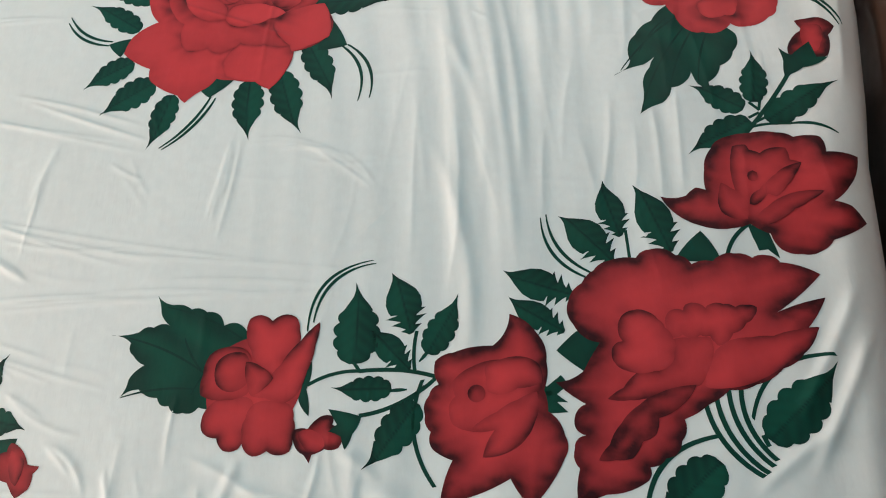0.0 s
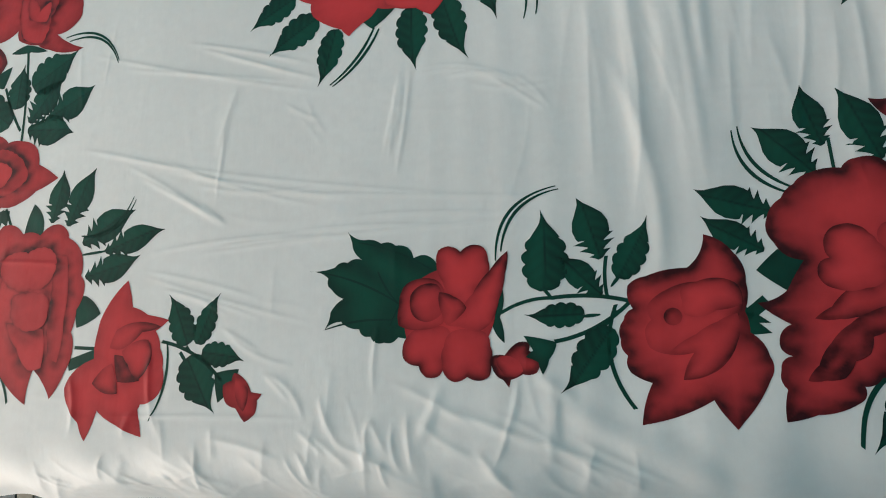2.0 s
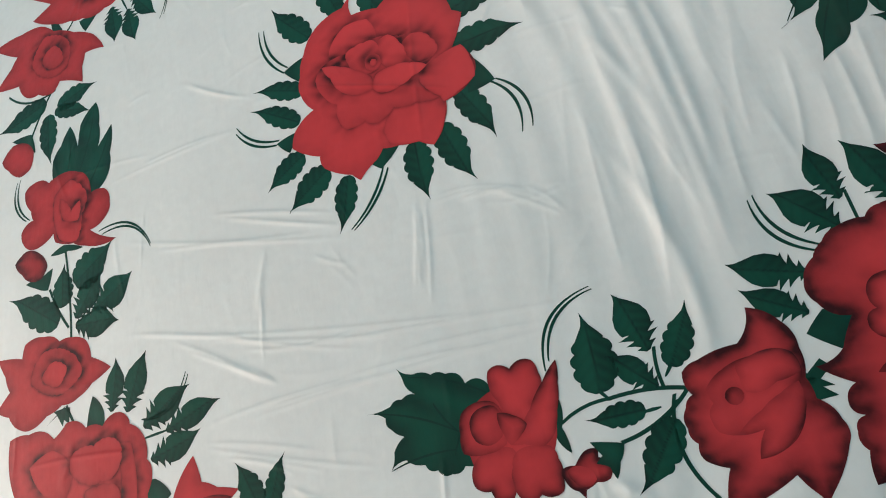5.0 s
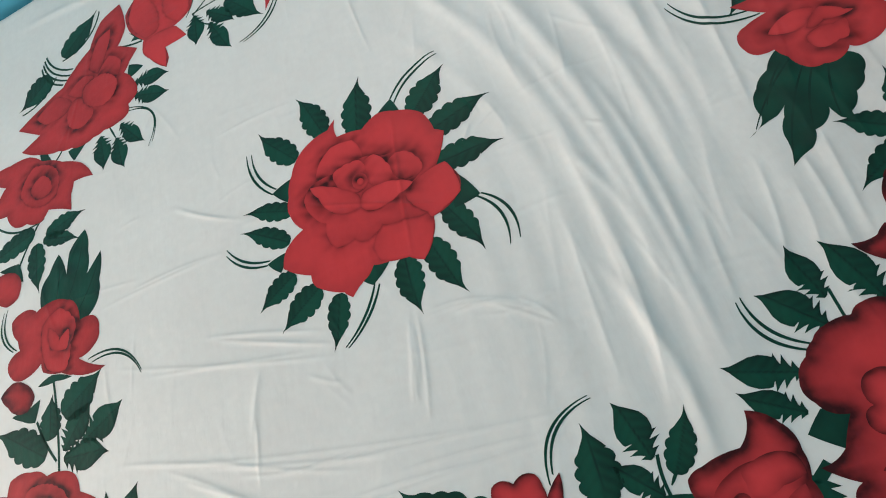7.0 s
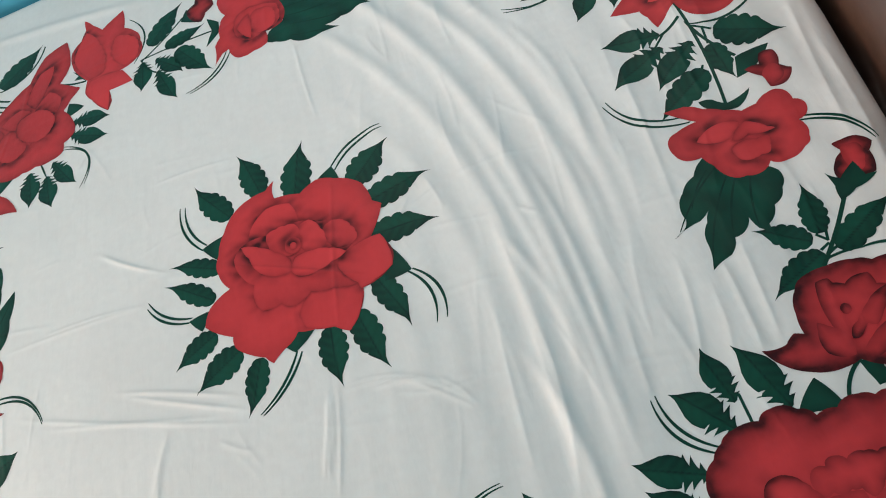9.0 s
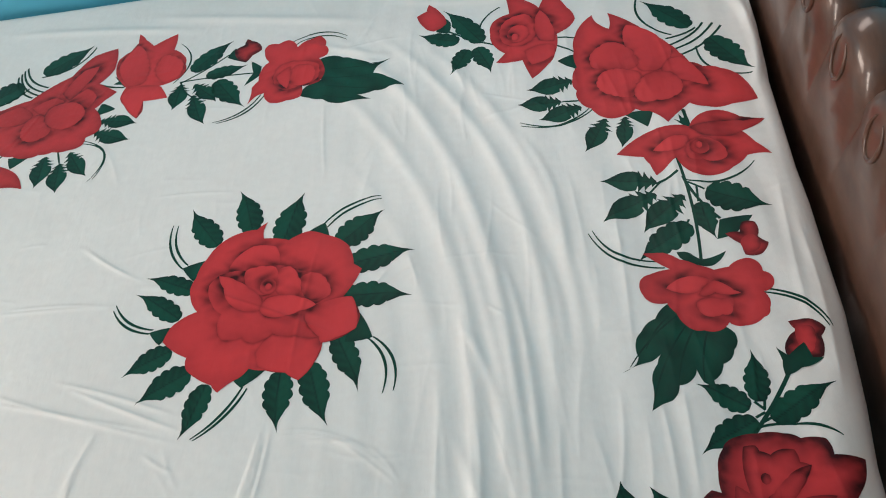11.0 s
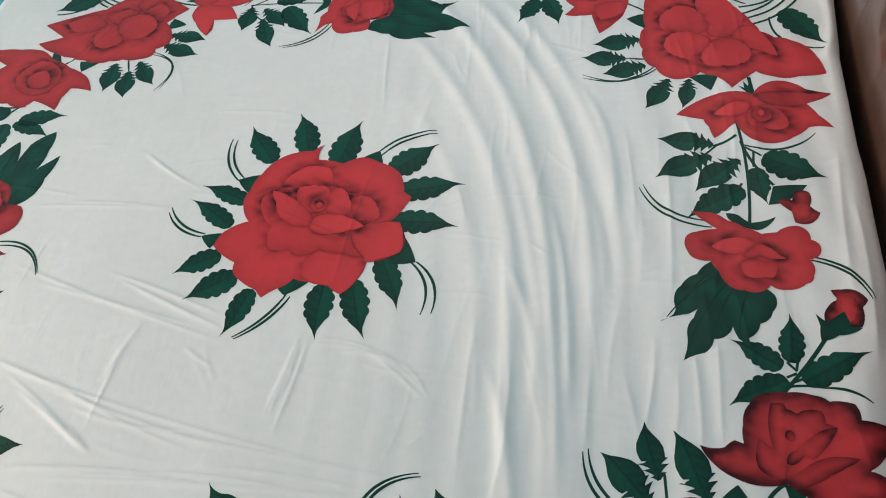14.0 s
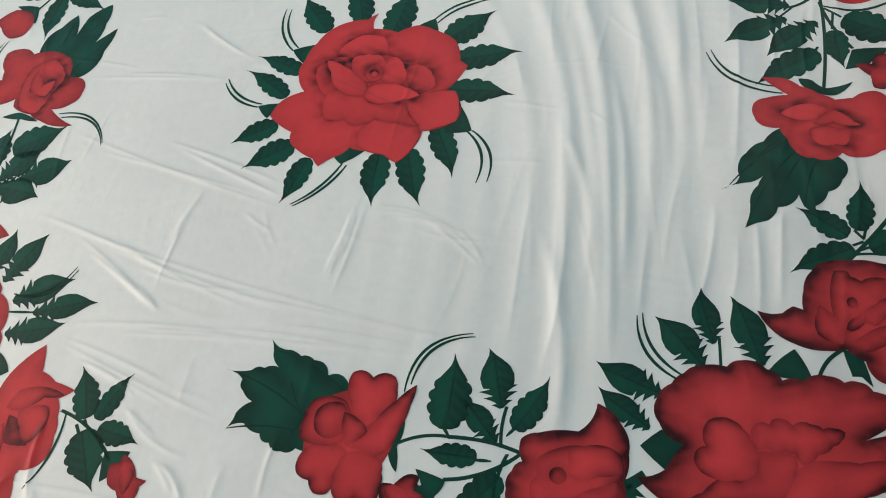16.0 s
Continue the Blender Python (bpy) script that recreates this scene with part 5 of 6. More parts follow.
def north_flower(m):
    m.petal([(6.9, 3, 0.08), (9.7, 3.7, 0.11), (12.8, 2.5, 0.11), (15.3, 1.5, 0.05), (20.6, -2, -0.02), (25, -0.2, -0.08), (21, -5.2, 0.05), (24.7, -7.7, 0.02), (28.9, -11.3, -0.02), (25.2, -11, 0.09), (21.6, -11.6, 0.08), (17.6, -12.2, -0.02), (20.8, -14.4, -0.05), (16.7, -14.3, 0.08), (12.3, -14.4, 0.09), (9, -12.4, 0.09), (5.5, -11.3, 0.08), (2.9, -10, 0.05), (4.2, -7.2, 0.05), (7.9, -5.3, 0)], 0, 0.3, 'green')
    m.vein((7.5, -1.1), (23.7, -1.5), 0.03, 0.3)
    m.vein((9.2, -7.6), (27.8, -11), 0.03, 0.3)
    m.vein((9, -11.1), (19.4, -14), 0.03, 0.3)
    m.vein((7.2, -4.1), (21, -5.4), 0.03, 0.3)
    m.stem((-1.5, 11.1), (13.3, 11.2), -0.2, 0.5)
    m.stem((-0.7, 9.8), (13.1, 9.8), -0.2, 0.5)
    m.stem((-7, -7.9), (-17.8, -16.1), -0.15, 0.5)
    m.stem((-6.1, -8.4), (-16.8, -16.6), -0.15, 0.5)
    m.petal([(-11.6, 5.8, 0.02), (-8.5, 3.1, 0.02), (-8.5, -0.5, 0.02), (-12, -3.7, 0.02), (-10.3, 0.9, 0.02)], 0, 0.3, 'green')
    m.petal([(-10, -11.2, -0.05), (-9.8, -5, 0.05), (-8.4, -2.6, 0.06), (-8.2, 1.9, 0.11), (-6.6, 4.4, 0.08), (-8.4, 8.5, 0.15), (-7.9, 11.7, 0.11), (-5.1, 11.5, 0.11), (-2.4, 12.5, 0.11), (0.2, 9.2, 0.05), (5.7, 12.7, 0.15), (7.8, 8, 0.15), (8.6, 4.8, 0.11), (6.5, 3.5, 0.05), (8.3, -0.7, 0.11), (7.5, -5.7, 0.08), (3.3, -6.7, 0.08), (3.3, -10.5, 0.09), (-0.1, -11.3, 0.11), (-4.2, -11.5, 0.11), (-6.3, -7.5, 0.02), (-7.9, -8.1, -0.03)], 1, 0.22, 'red')
    m.petal([(-4.4, -3.1, 0.09), (-3.4, 2.2, 0.09), (0.9, 3.3, 0.08), (6.3, 1.4, 0.09), (6.6, -4.7, 0.09), (2.5, -6.2, 0.09), (-1.3, -7.2, 0.09)], 2, 0.89, 'red')
    m.petal([(-0.6, -4.8, 0.09), (0.6, 1.4, 0.09), (5.2, 0.7, 0.11), (5.5, -5.1, 0.11), (2, -6.2, 0.08)], 3, 0.6, 'red')
    m.petal([(-3.8, -2, 0.08), (-0.7, 1.5, 0.05), (-0.5, -6.9, 0.08)], 3, 0.8, 'red')


def north_spray(m):
    m.leaf((-6.1, 2.9), (2.7, 14.6), 5.8, 'scallop')
    m.leaf((-1.9, 0.4), (9.2, 2.4), 4.3, 'scallop')
    m.leaf((1.4, -2), (10.1, -14), 5.4, 'scallop')
    m.leaf((-4.5, -2.5), (3.3, -9.8), 4.1, 'serrate')
    m.leaf((-4, -6.7), (0.7, -18.3), 4.3, 'serrate')
    m.leaf((-8.1, -1.7), (-7.9, -11.4), 4.7, 'serrate')
    m.stem((-8.5, -1.2), (3, 8.1), 0.03, 0.6)
    m.stem((-8.7, -0.7), (12.3, -1), -0.02, 0.6)
    m.stem((-8.4, -0.7), (-3.9, -7.2), 0.1, 0.6)
    m.stem((-10.5, -0.8), (-12.1, 16), 0.22, 0.5)
    m.petal([(4.2, 9.5, 0.08), (6.6, 11.3, 0.03), (7, 13.9, 0.03), (8.5, 12.7, 0.08), (10.9, 10.9, 0.08), (11.8, 8.3, 0.05), (9.5, 6.5, 0.06), (8.2, 3.9, 0.08), (6.1, 5.3, 0.08)], 1, 0.8, 'red')
    m.petal([(2.6, 6.9, 0.03), (4.3, 10.5, 0.03), (6.4, 6.8, 0.02), (8.2, 3.9, 0.02)], 0, 0.3, 'green')


def north_rose(m):
    m.petal([(-5.9, -5.1, 0), (-7.6, -3.6, 0), (-9.9, -3.1, 0), (-8.7, -2, 0), (-10.4, 0.2, 0), (-7.1, -2.1, 0.05), (-5.8, -4.2, 0)], 0, 0.3, 'green')
    m.stem((-13.6, -2.6), (-6.3, -4.9), 0.05, 0.8)
    m.petal([(-10.8, 2.7, 0.06), (-11.2, 7.4, 0.06), (-8.6, 10.6, 0.03), (-7.4, 14, 0.02), (-8, 17.9, 0.05), (-5.4, 14.9, 0.02), (-2.4, 11.6, 0.03), (3.7, 15.6, 0.04), (4.2, 8.6, 0.06), (7.4, 5.7, 0.11), (9, 1.5, 0.11), (9.3, -2.5, 0.09), (7.4, -4.8, 0.06), (3.4, -6.2, 0), (7.1, -11.4, 0), (0.6, -11.6, 0.02), (1.4, -15.5, 0.02), (0.5, -18.1, 0.05), (-4.3, -12.4, 0.06), (-6.3, -9.2, 0.05), (-5.9, -5.1, 0.02), (-9.1, -1, 0.06)], 1, 0.25, 'red')
    m.petal([(-10.3, 4.2, 0.06), (-7.1, 12.9, 0.08), (-2.7, 6.1, 0.09), (-1.4, -4.1, 0.08), (-5.2, -5, 0.06)], 2, 0.7, 'red')
    m.petal([(1.1, -0.1, 0.09), (2, 6.7, 0.09), (7.9, 2.6, 0.09), (8, -3.4, 0.09), (4.6, -5.1, 0.08)], 3, 0.65, 'red')
    m.petal([(-6.3, -8.7, 0.02), (-5, -5.7, 0.05), (4, -6.4, 0.02), (7, -11.4, 0.02), (0.6, -11.6, 0.02), (0.4, -17.9, 0.05)], 2, 0.7, 'red')


def north_west_corner(m):
    m.leaf((16.6, -3.9), (27, -5.8), 4.3, 'serrate')
    m.leaf((16.2, -7.9), (26.4, -12.6), 4.5, 'serrate')
    m.leaf((5.6, -14.9), (7, -25.4), 4.9, 'serrate')
    m.leaf((10.5, -18), (12.2, -27.9), 4.6, 'serrate')
    m.leaf((11.8, -14.4), (18.4, -23.6), 4.0, 'serrate')
    m.leaf((-6.8, 18.9), (5.6, 28.8), 7.2, 'scallop')
    m.leaf((-11.1, 14.9), (-21.2, 7.3), 8.1, 'scallop')
    m.petal([(14.5, -1.5, 0.03), (15, 3, 0.05), (19.4, 0.2, 0.06)], 0, 0.3, 'green')
    m.petal([(-4.4, -14, 0.03), (1.3, -14.2, 0.02), (-2.4, -17.9, 0.05)], 0, 0.3, 'green')
    m.petal([(-11.8, -13.6, 0.02), (-10.8, -12.1, 0), (-9.5, -15.8, 0.02)], 0, 0.3, 'green')
    m.stem((14, -11.6), (20.9, -24.6), -0.3, 0.5)
    m.stem((14.6, -10.8), (19.7, -25.3), -0.3, 0.5)
    m.stem((8.5, -13.4), (10.6, -18.4), 0, 0.5)
    m.stem((-14.2, 19.1), (-6.6, 9.1), 0.12, 0.8)
    m.stem((-13.7, 20.4), (-5.2, 9.9), 0.12, 0.8)
    m.stem((-13.3, 21.6), (-4.2, 11.1), 0.12, 0.8)
    m.stem((-12.7, 22.6), (-3.3, 12.8), 0.12, 0.8)
    m.stem((-9, 13.3), (-20.4, 6.3), -0.15, 0.8)
    m.stem((-6.9, 17.7), (5.8, 28.2), 0.2, 0.8)
    m.stem((-8.9, -15.4), (-6.2, -12.4), 0.05, 0.7)
    m.petal([(-21.5, 1.6, 0.02), (-12.8, 5.7, 0.04), (-6.5, 8.1, 0.05), (-3, 12, 0.05), (2.5, 16.1, 0.02), (3.9, 19.8, 0.04), (6.5, 24.1, 0.04), (12.7, 26.2, 0.04), (14.4, 16.8, 0.05), (11.7, 11.5, 0), (17.9, 7.1, 0.02), (15.3, 4.2, 0.05), (13.5, 1.3, 0.06), (16.8, -3.9, 0.09), (17.2, -7.3, 0.09), (14.4, -9.5, 0.09), (14.3, -12.2, 0.09), (11.5, -13.5, 0.08), (7, -13.5, 0.09), (3.5, -13.9, 0.09), (1.2, -14.6, 0.09), (-3.5, -13.5, 0.08), (-7.3, -12.4, 0.06), (-12.3, -10.8, 0.05), (-19.9, -6.3, 0), (-13.9, -3.8, 0)], 1, 0.25, 'red')
    m.petal([(0.5, -0.5, 0.09), (0.7, 3.7, 0.11), (6.7, 4.9, 0.11), (11.2, 0.1, 0.11), (9.4, -4.3, 0.11), (5.8, -5.2, 0.11)], 4, 0.75, 'red')
    m.petal([(-3.6, -7, 0.11), (-4.5, -0.6, 0.11), (-1.9, 1.5, 0.09), (3, -2.7, 0.09), (3.5, -6.3, 0.09), (-0.1, -8.7, 0.11)], 3, 0.75, 'red')
    m.petal([(-4.7, 4.6, 0.08), (0.1, 7.6, 0.09), (3.9, 5.3, 0.08), (1.4, 0.4, 0.08)], 3, 0.7, 'red')
    m.petal([(2.3, 9.3, 0.06), (5.5, 18.1, 0.05), (9.4, 19.1, 0.06), (7.8, 11.8, 0.06), (5.1, 6.2, 0.06)], 2, 0.85, 'red')
    m.petal([(-15.3, 2.3, 0.05), (-8.8, 5.8, 0.08), (-3.4, 1.4, 0.08), (-5.7, -1.4, 0.06), (-12, -1.4, 0.05)], 2, 0.65, 'red')
    m.petal([(4.6, 4.3, 0.08), (8.8, 10, 0.08), (12.6, 6.1, 0.08), (11.1, 1.5, 0.08)], 2, 0.6, 'red')


def west_upper_rose(m):
    m.leaf((2.4, -13.4), (14.3, -11), 4.9, 'scallop')
    m.leaf((1.6, -14.2), (13, -18.2), 3.6, 'scallop')
    m.leaf((-0.5, -14.4), (0.2, -28.3), 5.0, 'scallop')
    m.leaf((-1.1, -10.6), (-16.9, -14), 5.8, 'scallop')
    m.stem((2.1, -6.3), (-5.6, -18.7), 0.04, 0.8)
    m.stem((-13.7, -3.7), (1.7, -8.3), 0.15, 0.8)
    m.petal([(-14.9, -21.5, 0.08), (-11.6, -18.3, 0.08), (-7, -19.4, 0.08), (-4.6, -22.6, 0.08), (-5.6, -26.7, 0.09), (-8.9, -27.6, 0.08), (-12.7, -24.4, 0.08)], 1, 0.36, 'red')
    m.petal([(-11.9, -17.1, 0.05), (-5.7, -17.5, 0.05), (-4.1, -23, 0.05), (-7.8, -19.9, 0)], 0, 0.3, 'green')
    m.petal([(-0.6, 12.4, 0), (1.3, 12.3, 0), (3.9, 7.5, 0.05), (0.1, 9.4, 0)], 0, 0.3, 'green')
    m.petal([(-19.7, 13, 0.05), (-10.3, 13.6, 0.05), (-3.9, 13, 0.05), (0.5, 9.4, 0.05), (7, 5.9, 0.04), (13, 2.5, 0.05), (16.6, -3.1, -0.05), (10.8, -2, 0.02), (9.9, -5.5, 0.02), (10.1, -9.8, -0.03), (3, -6.4, 0.05), (1, -8.7, 0.11), (-3.8, -7.2, 0.11), (-7.9, -6.3, 0.08), (-10.5, -1.9, 0.02), (-18.4, -0.3, 0.02), (-13.4, 4.6, 0.05), (-11.5, 7.2, 0.03)], 1, 0.3, 'red')
    m.petal([(-6.2, 2.1, 0.11), (-2.3, 8.8, 0.11), (5.3, 4.2, 0.11), (5, -3.2, 0.11), (-0.3, -4, 0.11)], 2, 0.81, 'red')
    m.petal([(-2.9, 2.2, 0.15), (0.7, 4.8, 0.15), (3.7, -0.9, 0.15), (0.1, -1.7, 0.15)], 3, 0.88, 'red')


def west_flower(m):
    m.petal([(-4.5, 9.3, 0.05), (-4.6, 13.7, 0.11), (-2.3, 17.2, 0.05), (0.4, 21.3, 0.05), (2.8, 15.1, 0), (3.5, 20.3, 0.08), (8.1, 24.5, 0.08), (9, 18.4, 0.08), (8.7, 12.7, 0), (12.6, 16.9, 0.06), (12.1, 9.9, 0.11), (11.1, 4, 0.11), (7.2, 1.7, 0.05), (1.4, 7.1, 0)], 0, 0.3, 'green')
    m.vein((-0.3, 9.1), (0.6, 20.5), 0.05, 0.35)
    m.vein((3, 7.8), (7.6, 23.5), 0.05, 0.35)
    m.vein((6.3, 4.5), (12.3, 16.3), 0.05, 0.35)
    m.stem((8.9, -7.8), (22.6, -15.2), -0.2, 0.5)
    m.stem((9.9, -8.8), (22.5, -15.7), -0.2, 0.5)
    m.stem((-11.3, 1.9), (-14.6, 13.4), -0.18, 0.5)
    m.stem((-12.4, 2), (-15.6, 12.9), -0.18, 0.5)
    m.petal([(-4.8, -8.9, 0.05), (-1, -7.6, 0.05), (4.6, -9.9, 0.05), (0.4, -9.4, 0.05)], 0, 0.3, 'green')
    m.petal([(-13.1, 9.3, 0.11), (-10.6, 10.7, 0.15), (-5.7, 9.1, 0.08), (-3.7, 9.7, 0.11), (3, 8.6, 0.11), (5.6, 6.4, 0.08), (6.7, 2.1, 0.08), (10.3, 1.9, 0.15), (12, -2, 0.15), (10.8, -5, 0.11), (6.5, -6.6, -0.05), (13.6, -10.8, 0.05), (10.9, -11.2, 0.06), (5, -9.7, 0.06), (1.9, -8.1, 0.06), (-3.4, -6.1, 0.06), (-4, -3.9, 0.08), (-8.7, -5.8, 0.15), (-13, -3.5, 0.11), (-13.7, -0.5, 0.15), (-10.3, 1.5, 0.05), (-11, 4, 0.11)], 1, 0.33, 'red')
    m.petal([(-3.8, 4.8, 0.08), (0.5, 7.4, 0.09), (5.6, 2, 0.09), (4.1, -2.1, 0.09), (2.7, -7.8, 0.08), (-2.3, -5.8, 0.08)], 2, 0.81, 'red')
    m.petal([(-2.1, 3.5, 0.11), (1, -0.4, 0.08), (3.5, 1.4, 0.11), (3, -3.1, 0.08), (-1.2, -1.6, 0.08)], 3, 0.81, 'red')


def west_spray(m):
    m.leaf((0.7, 2.2), (11.5, 8.3), 7.3, 'scallop')
    m.leaf((-2.5, -1.9), (-2.6, 7.9), 5.3, 'scallop')
    m.leaf((-3.6, -5.1), (-17.9, 5.1), 6.5, 'scallop')
    m.leaf((1.2, -5.4), (7.9, 3.3), 5.7, 'serrate')
    m.leaf((6.1, -5), (16.4, -0.3), 6.2, 'serrate')
    m.leaf((1, -6.9), (12.6, -8.3), 5.8, 'serrate')
    m.stem((-2, 11), (-0.1, -10), -0.02, 0.8)
    m.stem((-6.3, 3.2), (-0.8, -6.7), 0.03, 0.8)
    m.stem((1.3, -6.3), (6.6, -4.9), 0, 0.55)
    m.petal([(-16.9, 12.2, 0.08), (-13.5, 14.3, 0.09), (-9.6, 12.6, 0.09), (-7.1, 8.9, 0.09), (-8.9, 6.3, 0.08), (-12.2, 6.8, 0.08), (-14.6, 9.1, 0.08)], 1, 0.6, 'red')
    m.petal([(-13.4, 6.5, 0.03), (-8.1, 6.9, 0.03), (-5.5, 7.8, 0.03), (-6.8, 3.2, 0.06), (-10.4, 4.7, 0.03)], 0, 0.3, 'green')


def west_rose(m):
    m.petal([(-15, 8.2, 0.03), (-8.1, 6.8, 0.05), (-7.4, 9.6, 0.11), (-1.9, 9.8, 0.11), (2.4, 7.7, 0.08), (5.9, 7.6, 0.09), (9.7, 5.8, 0.08), (10.9, 2.2, 0.03), (16, -1.1, 0.03), (11.2, -3.1, 0.05), (7.5, -5.1, 0.09), (3.2, -5.5, 0.06), (-0.8, -6.7, 0.06), (-4.7, -8.4, 0.09), (-8.1, -7.8, 0.09), (-11.4, -4.5, 0.05), (-15, -2.6, 0.02), (-11.4, 0.6, 0.05), (-12.9, 4.3, 0.04)], 1, 0.3, 'red')
    m.petal([(-5.4, 1.2, 0.11), (-2.2, 6.4, 0.11), (5.5, 4.5, 0.09), (8.5, -0.2, 0.11), (2.7, -3.2, 0.11)], 2, 0.81, 'red')
    m.petal([(-2.3, 1.2, 0.09), (0.6, 3.8, 0.11), (4.5, 1.7, 0.09), (2.3, -1.5, 0.09)], 3, 0.81, 'red')
    m.petal([(1, -6.4, 0.03), (5.4, -6.4, 0.03), (5.1, -9.5, 0), (3.2, -8, 0)], 0, 0.3, 'green')


def south_west_rose(m):
    m.leaf((13.9, -0.5), (9.9, 8.4), 4.4, 'scallop')
    m.leaf((15.7, -0.5), (19.0, 8.0), 3.5, 'scallop')
    m.leaf((16.6, -1.8), (24.7, -3.1), 3.7, 'scallop')
    m.leaf((13.9, -2.5), (19.2, -11.7), 6.0, 'scallop')
    m.stem((9.9, -0.1), (7.6, -12.4), -0.1, 0.5)
    m.stem((8.8, 0.3), (20.6, -6.4), -0.08, 0.8)
    m.stem((-9, 0.1), (-4.1, -0.3), 0, 0.8)
    m.stem((13.6, -0.7), (14.4, -1.7), 0, 0.8)
    m.stem((12.5, -1.6), (13.6, -3), 0, 0.8)
    m.stem((-9.9, -2.9), (-3.5, -1.1), 0, 2)
    m.petal([(21, -7.1, 0.08), (22.5, -6.5, 0.08), (22.9, -5.3, 0.08), (24.2, -5.8, 0.08), (26.1, -8.3, -0.02), (28, -8.6, 0.05), (27.2, -9.6, 0.08), (26.9, -11.7, 0.06), (25.2, -12.8, 0.02), (23.5, -10.7, 0.08), (21.7, -9.9, 0.08)], 1, 0.39, 'red')
    m.petal([(23.2, -6.4, 0.09), (25.5, -7.8, 0.09), (24.9, -11.2, 0.09), (23.7, -9.8, 0.08)], 2, 0.81, 'red')
    m.petal([(19.3, -5.2, 0.03), (23.7, -4.7, 0.03), (22.7, -7.6, 0.03), (20.2, -9.8, 0.03)], 0, 0.3, 'green')
    m.petal([(0.8, 11.1, 0.03), (2.3, 6.4, 0.05), (5.5, 4.9, 0.02), (9.8, 3.8, 0.03), (7.4, 2.1, 0.08), (8.6, -0.8, 0.09), (9.4, -4, 0.09), (9.6, -7.1, 0.09), (7.9, -9.2, 0.09), (5.7, -9.7, 0.03), (5.3, -10.6, 0.02), (6.4, -15, 0.03), (1.4, -13, 0.04), (-2.8, -10.6, 0.03), (-4.8, -15.6, 0.03), (-6.5, -12.4, 0.05), (-8.7, -10, 0.08), (-10.1, -6.7, 0.08), (-8.1, -3.6, 0.05), (-4.6, -2, 0.05), (-4.5, 2.3, 0.06), (-3.2, 6.5, 0.05)], 1, 0.3, 'red')
    m.petal([(-1.5, -0.3, 0.06), (-0.4, 2.7, 0.06), (3.4, 3.8, 0.06), (8.4, 2.8, 0.06), (4.8, 2.1, 0.06), (1.1, -0.6, 0.06)], 2, 0.8, 'red')
    m.petal([(-0.4, -1.5, 0.05), (2.4, -2.2, 0.05), (5.1, -5.9, 0.05), (0.8, -6.0, 0.05)], 3, 1, 'red')
    m.petal([(1.1, -1.0, 0.08), (3.6, 0.5, 0.08), (6.1, 0.7, 0.08), (7.1, -1.6, 0.08), (6.5, -4.0, 0.08), (4.7, -5.8, 0.08), (2.5, -3.2, 0.08)], 4, 0.85, 'red')
    m.petal([(-4.4, -6.1, 0.05), (-2.5, -3.8, 0.05), (-0.7, -2.9, 0.05), (0.9, -7.9, 0.05), (-1.7, -7.8, 0.05)], 4, 0.82, 'red')


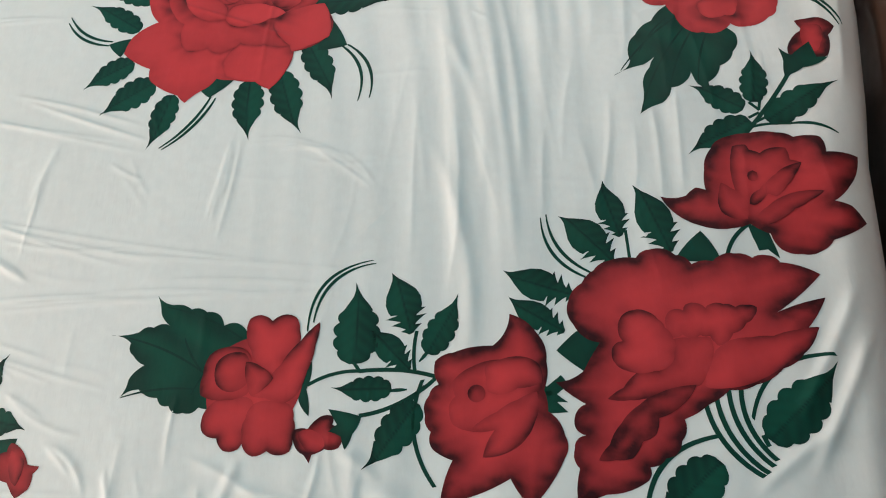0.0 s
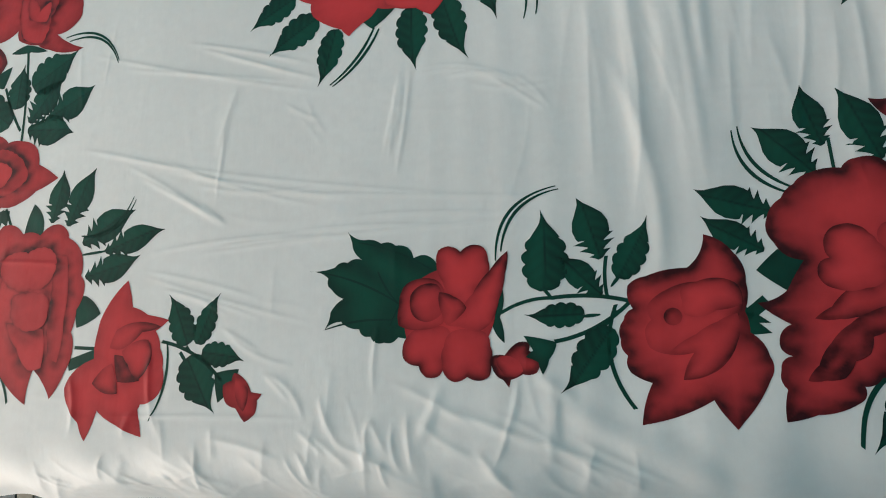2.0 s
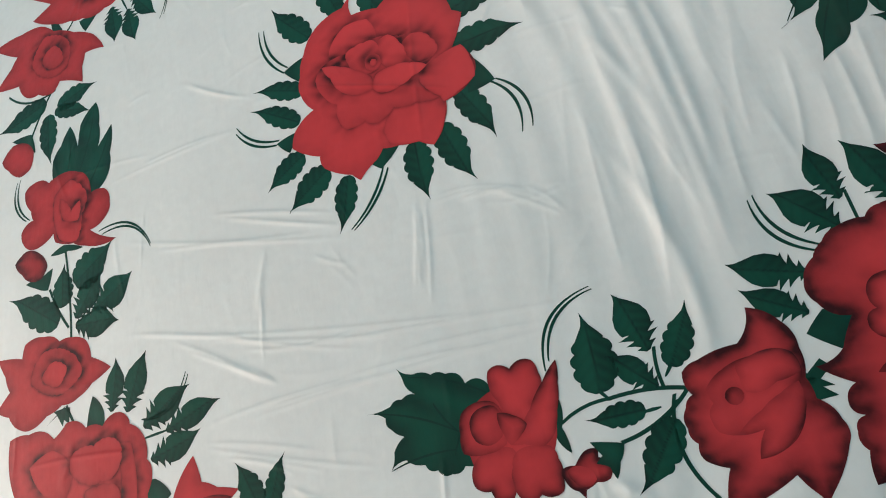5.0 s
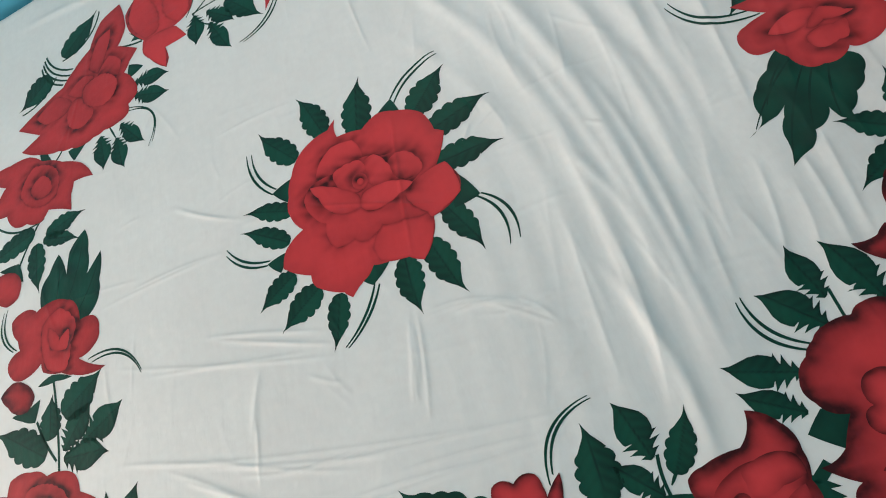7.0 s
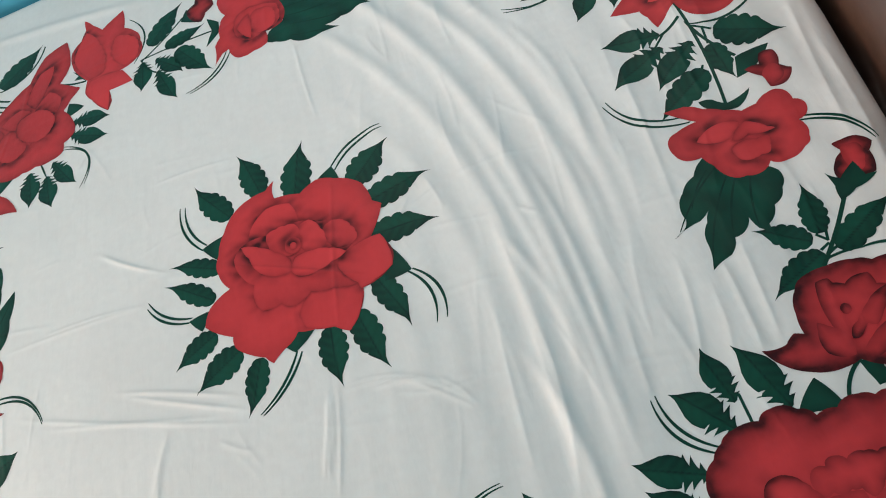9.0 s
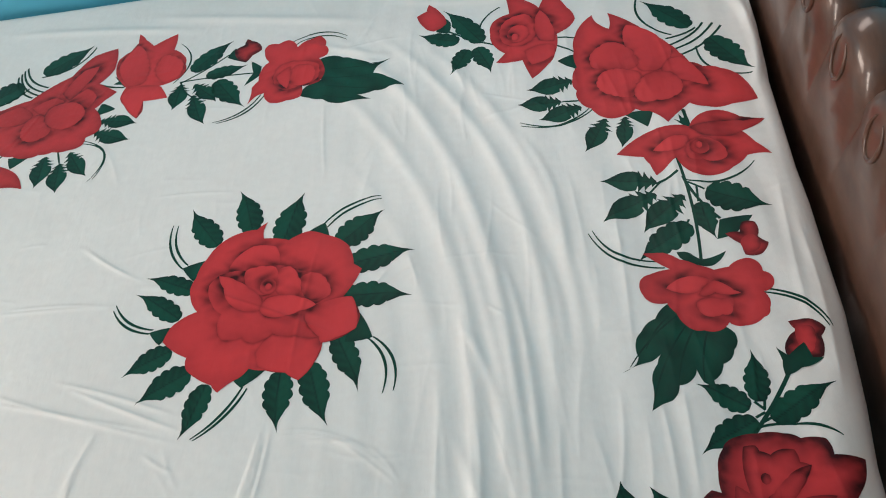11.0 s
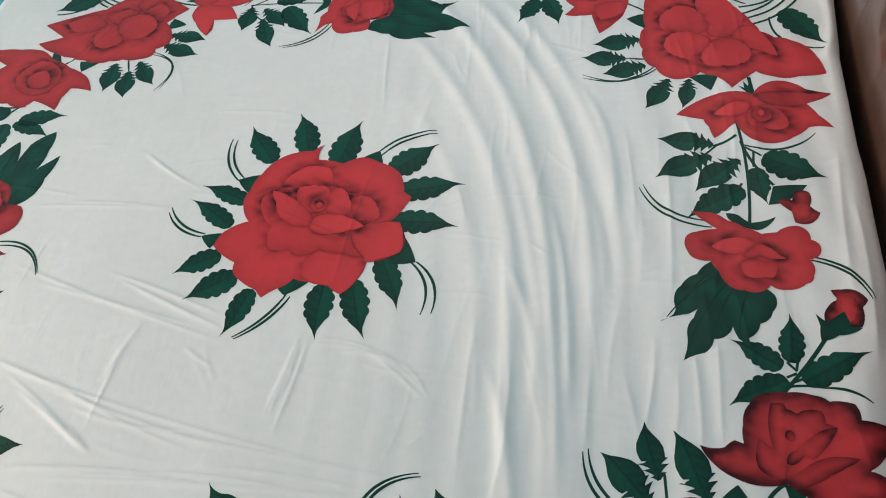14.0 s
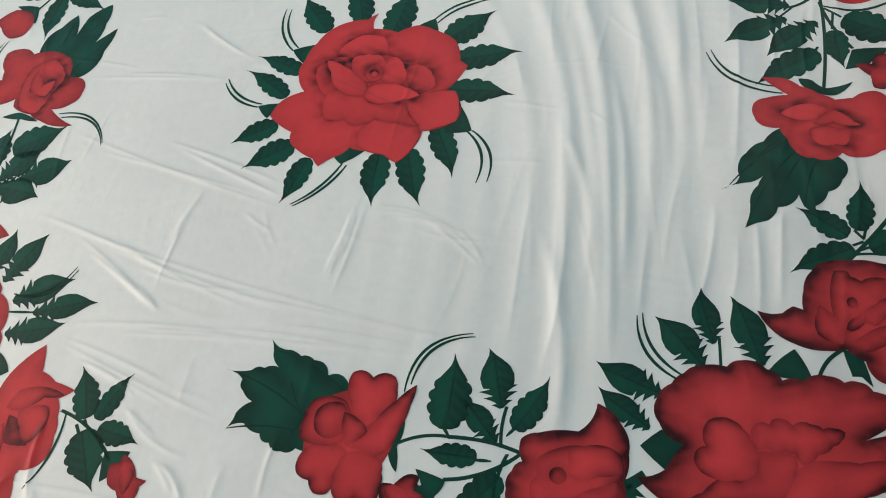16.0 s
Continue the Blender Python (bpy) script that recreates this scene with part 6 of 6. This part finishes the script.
def south_west_corner(m):
    m.leaf((5.2, 13), (6.9, 23.2), 4.3, 'serrate')
    m.leaf((9, 12), (13.3, 23), 5, 'serrate')
    m.leaf((12.8, 8.3), (23.3, 14.3), 5.3, 'serrate')
    m.leaf((17.9, 6.5), (30.0, 10.2), 4.4, 'serrate')
    m.leaf((14.2, 2.2), (25.7, 4.7), 4.6, 'serrate')
    m.leaf((-10.8, -10.7), (-1.4, -20.9), 8.7, 'scallop')
    m.petal([(-1.1, 11.4, 0.05), (0.4, 17.2, 0.08), (3.1, 13.9, 0.06), (3.2, 10.9, 0)], 0, 0.3, 'green')
    m.petal([(13, -1.4, 0.05), (14.9, -1.1, 0.08), (18.5, -4.4, 0.06), (13.7, -6.6, 0.05)], 0, 0.3, 'green')
    m.petal([(-11.6, 14.3, 0), (-6.9, 17, 0.05), (-7.4, 13.2, 0), (-8.9, 15.6, 0)], 0, 0.3, 'green')
    m.stem((12.3, 9.9), (22.9, 16.2), 0.2, 0.5)
    m.stem((13.1, 9.6), (23.4, 15.6), 0.2, 0.5)
    m.stem((13, 6.4), (18.6, 6.7), 0, 0.5)
    m.stem((-15.3, -8.3), (-7.5, -4.4), 0, 0.8)
    m.stem((-15, -9.9), (-7.6, -5.9), 0, 0.8)
    m.stem((-10.3, -9.2), (0.5, -19), -0.15, 0.8)
    m.stem((-6.5, 17), (-4.6, 13.4), 0, 0.8)
    m.petal([(-21.7, 13.5, 0.08), (-16.5, 13.6, 0.15), (-9.7, 11.3, -0.05), (-6.5, 13.6, 0.15), (-1.4, 11.6, 0.11), (2.8, 10.9, 0.09), (5.3, 12.6, 0.15), (8.7, 11.5, 0.11), (9.5, 9.8, 0.08), (12.5, 7.3, 0.11), (13.3, 2.6, 0.11), (14.4, 0.4, 0.09), (13.2, -3.4, 0.06), (12.6, -7.3, 0.08), (13.4, -10.2, 0.08), (12.3, -14, 0.05), (9.7, -18.5, -0.05), (5.4, -13.4, -0.06), (4.6, -19.4, 0.05), (-2.3, -13.8, 0.06), (-4.7, -9.7, 0.08), (-7.1, -5.4, 0.08), (-9.4, -3.2, 0.09), (-13.7, -0.1, 0.09), (-19.9, 2.2, 0.08)], 1, 0.3, 'red')
    m.petal([(-16.0, 7.0, 0.07), (-10.1, 9.2, 0.07), (-4.3, 4.9, 0.07), (-6.5, -0.5, 0.07), (-12.2, 1.3, 0.07)], 2, 0.75, 'red')
    m.petal([(7.2, 6.8, 0.05), (9.7, 6.5, 0.05), (10.7, -5.1, 0.05), (10.3, -12.4, 0.05), (8.2, -11.3, 0.05), (7.4, 0.6, 0.05)], 2, 0.75, 'red')
    m.petal([(-2.3, -4.9, 0.07), (3.5, -6.6, 0.07), (6.3, -6.4, 0.07), (7.0, -13.2, 0.07), (4.2, -13.5, 0.07), (1.0, -9.6, 0.07)], 3, 0.75, 'red')
    m.petal([(-3.6, 2.5, 0.11), (-5.4, 5.0, 0.11), (-4.6, 7.3, 0.11), (0.6, 7.7, 0.11), (5.0, 8.3, 0.11), (7.3, 6.2, 0.11), (7.1, 3.4, 0.11), (5.6, 1.4, 0.11), (2.1, 1.0, 0.11), (-1.5, 1.2, 0.11)], 4, 0.75, 'red')
    m.petal([(-1.4, 0.0, 0.1), (1.4, 0.2, 0.1), (6.5, -0.9, 0.1), (6.3, -5.8, 0.1), (3.5, -6.6, 0.1), (-0.9, -4.5, 0.1)], 5, 0.75, 'red')


PRINTS = [
    (centre_rose, -1.1, -5.6, 0, 1),
    (flower, 9, -70.2, 0, 1),
    (spray_bud, 28.3, -70.8, 0, 1),
    (rose_rounded, 42.1, -74.2, 0, 1),
    (corner_rose, 66.4, -69, 0, 1),
    (rose_winged, 81.5, -44.4, 0, 1),
    (east_rose, 83.2, 26.6, 0, 1),
    (east_spray, 78.6, 10.4, 0, 1),
    (east_flower, 78.2, -9, 0, 1),
    (north_east_corner, 79.5, 50.8, 0, 1),
    (north_east_rose, 52.7, 68.2, 0, 1),
    (north_flower, -6.4, 67.4, 0, 1),
    (north_spray, -27.7, 69.2, 0, 1),
    (north_rose, -45.5, 74.4, 0, 1),
    (north_west_corner, -71.3, 60.9, 0, 1),
    (west_upper_rose, -84.5, 38.7, 0, 1),
    (west_flower, -78.4, -3, 0, 1),
    (west_spray, -76.9, -22.7, 0, 1),
    (west_rose, -82.6, -39.3, 0, 1),
    (south_west_rose, -48.9, -72.3, 0, 1),
    (south_west_corner, -71.7, -62.2, 0, 1),
]

for draw, px, py, turn, size in PRINTS:
    group = Motif(px, py, turn, size)
    draw(group)
    group.finish()

# ---- the floor beside the bed ----


def ribbed_mat(x0, x1, y0, y1):
    """Mat of long rounded ribs that run away from the bed."""
    bm = bmesh.new()
    n = int((x1 - x0) / 0.006)
    rows = []
    for i in range(n + 1):
        x = x0 + (x1 - x0) * i / n
        z = 0.006 + 0.004 * abs(math.sin(math.pi * (x - x0) / 0.054)) ** 0.6
        rows.append([bm.verts.new(p) for p in ((x, y0, 0.0005), (x, y0, z), (x, y1, z), (x, y1, 0.0005))])
    for a, b in zip(rows, rows[1:]):
        for j in range(4):
            bm.faces.new((a[j], b[j], b[(j + 1) % 4], a[(j + 1) % 4]))
    bm.faces.new(rows[0][::-1])
    bm.faces.new(rows[-1])
    bmesh.ops.recalc_face_normals(bm, faces=bm.faces)
    ob = part("floor_mat", bm, MAT, None)
    ob.location = (0, 0, 0)
    return tagged(ob, "dark grey ribbed mat on the floor beside the bed", "floor mat")


ribbed_mat(-0.87, 0.95, -2.0, -0.72)
tiles = random.Random(9)
floor_ob = bpy.data.objects["floor"]
TILE_MESHES = {}
for ix in range(13):
    for iy in range(14):
        x, y = -1.62 + 0.056 * ix, -1.48 + 0.056 * iy
        wide, tall = tiles.choice(((0.05, 0.05), (0.05, 0.05), (0.05, 0.03)))
        stuff = (TILE_BLUE, TILE_GROUND, TILE_YELLOW, TILE_DARK, TILE_BLUE, TILE_GROUND, TILE_DARK)[(ix * 2 + iy * 3) % 7]
        key = (wide, tall, stuff.name)
        if key not in TILE_MESHES:
            bm = block((-wide / 2, -tall / 2, 0), (wide / 2, tall / 2, 0.004), 0.0012)
            TILE_MESHES[key] = bpy.data.meshes.new("tile")
            bm.to_mesh(TILE_MESHES[key])
            bm.free()
            TILE_MESHES[key].materials.append(stuff)
        ob = new("tile", TILE_MESHES[key])
        ob.parent = floor_ob
        ob.matrix_local = pose(x, y, 0.0, 0, 0, tiles.uniform(-2, 2))
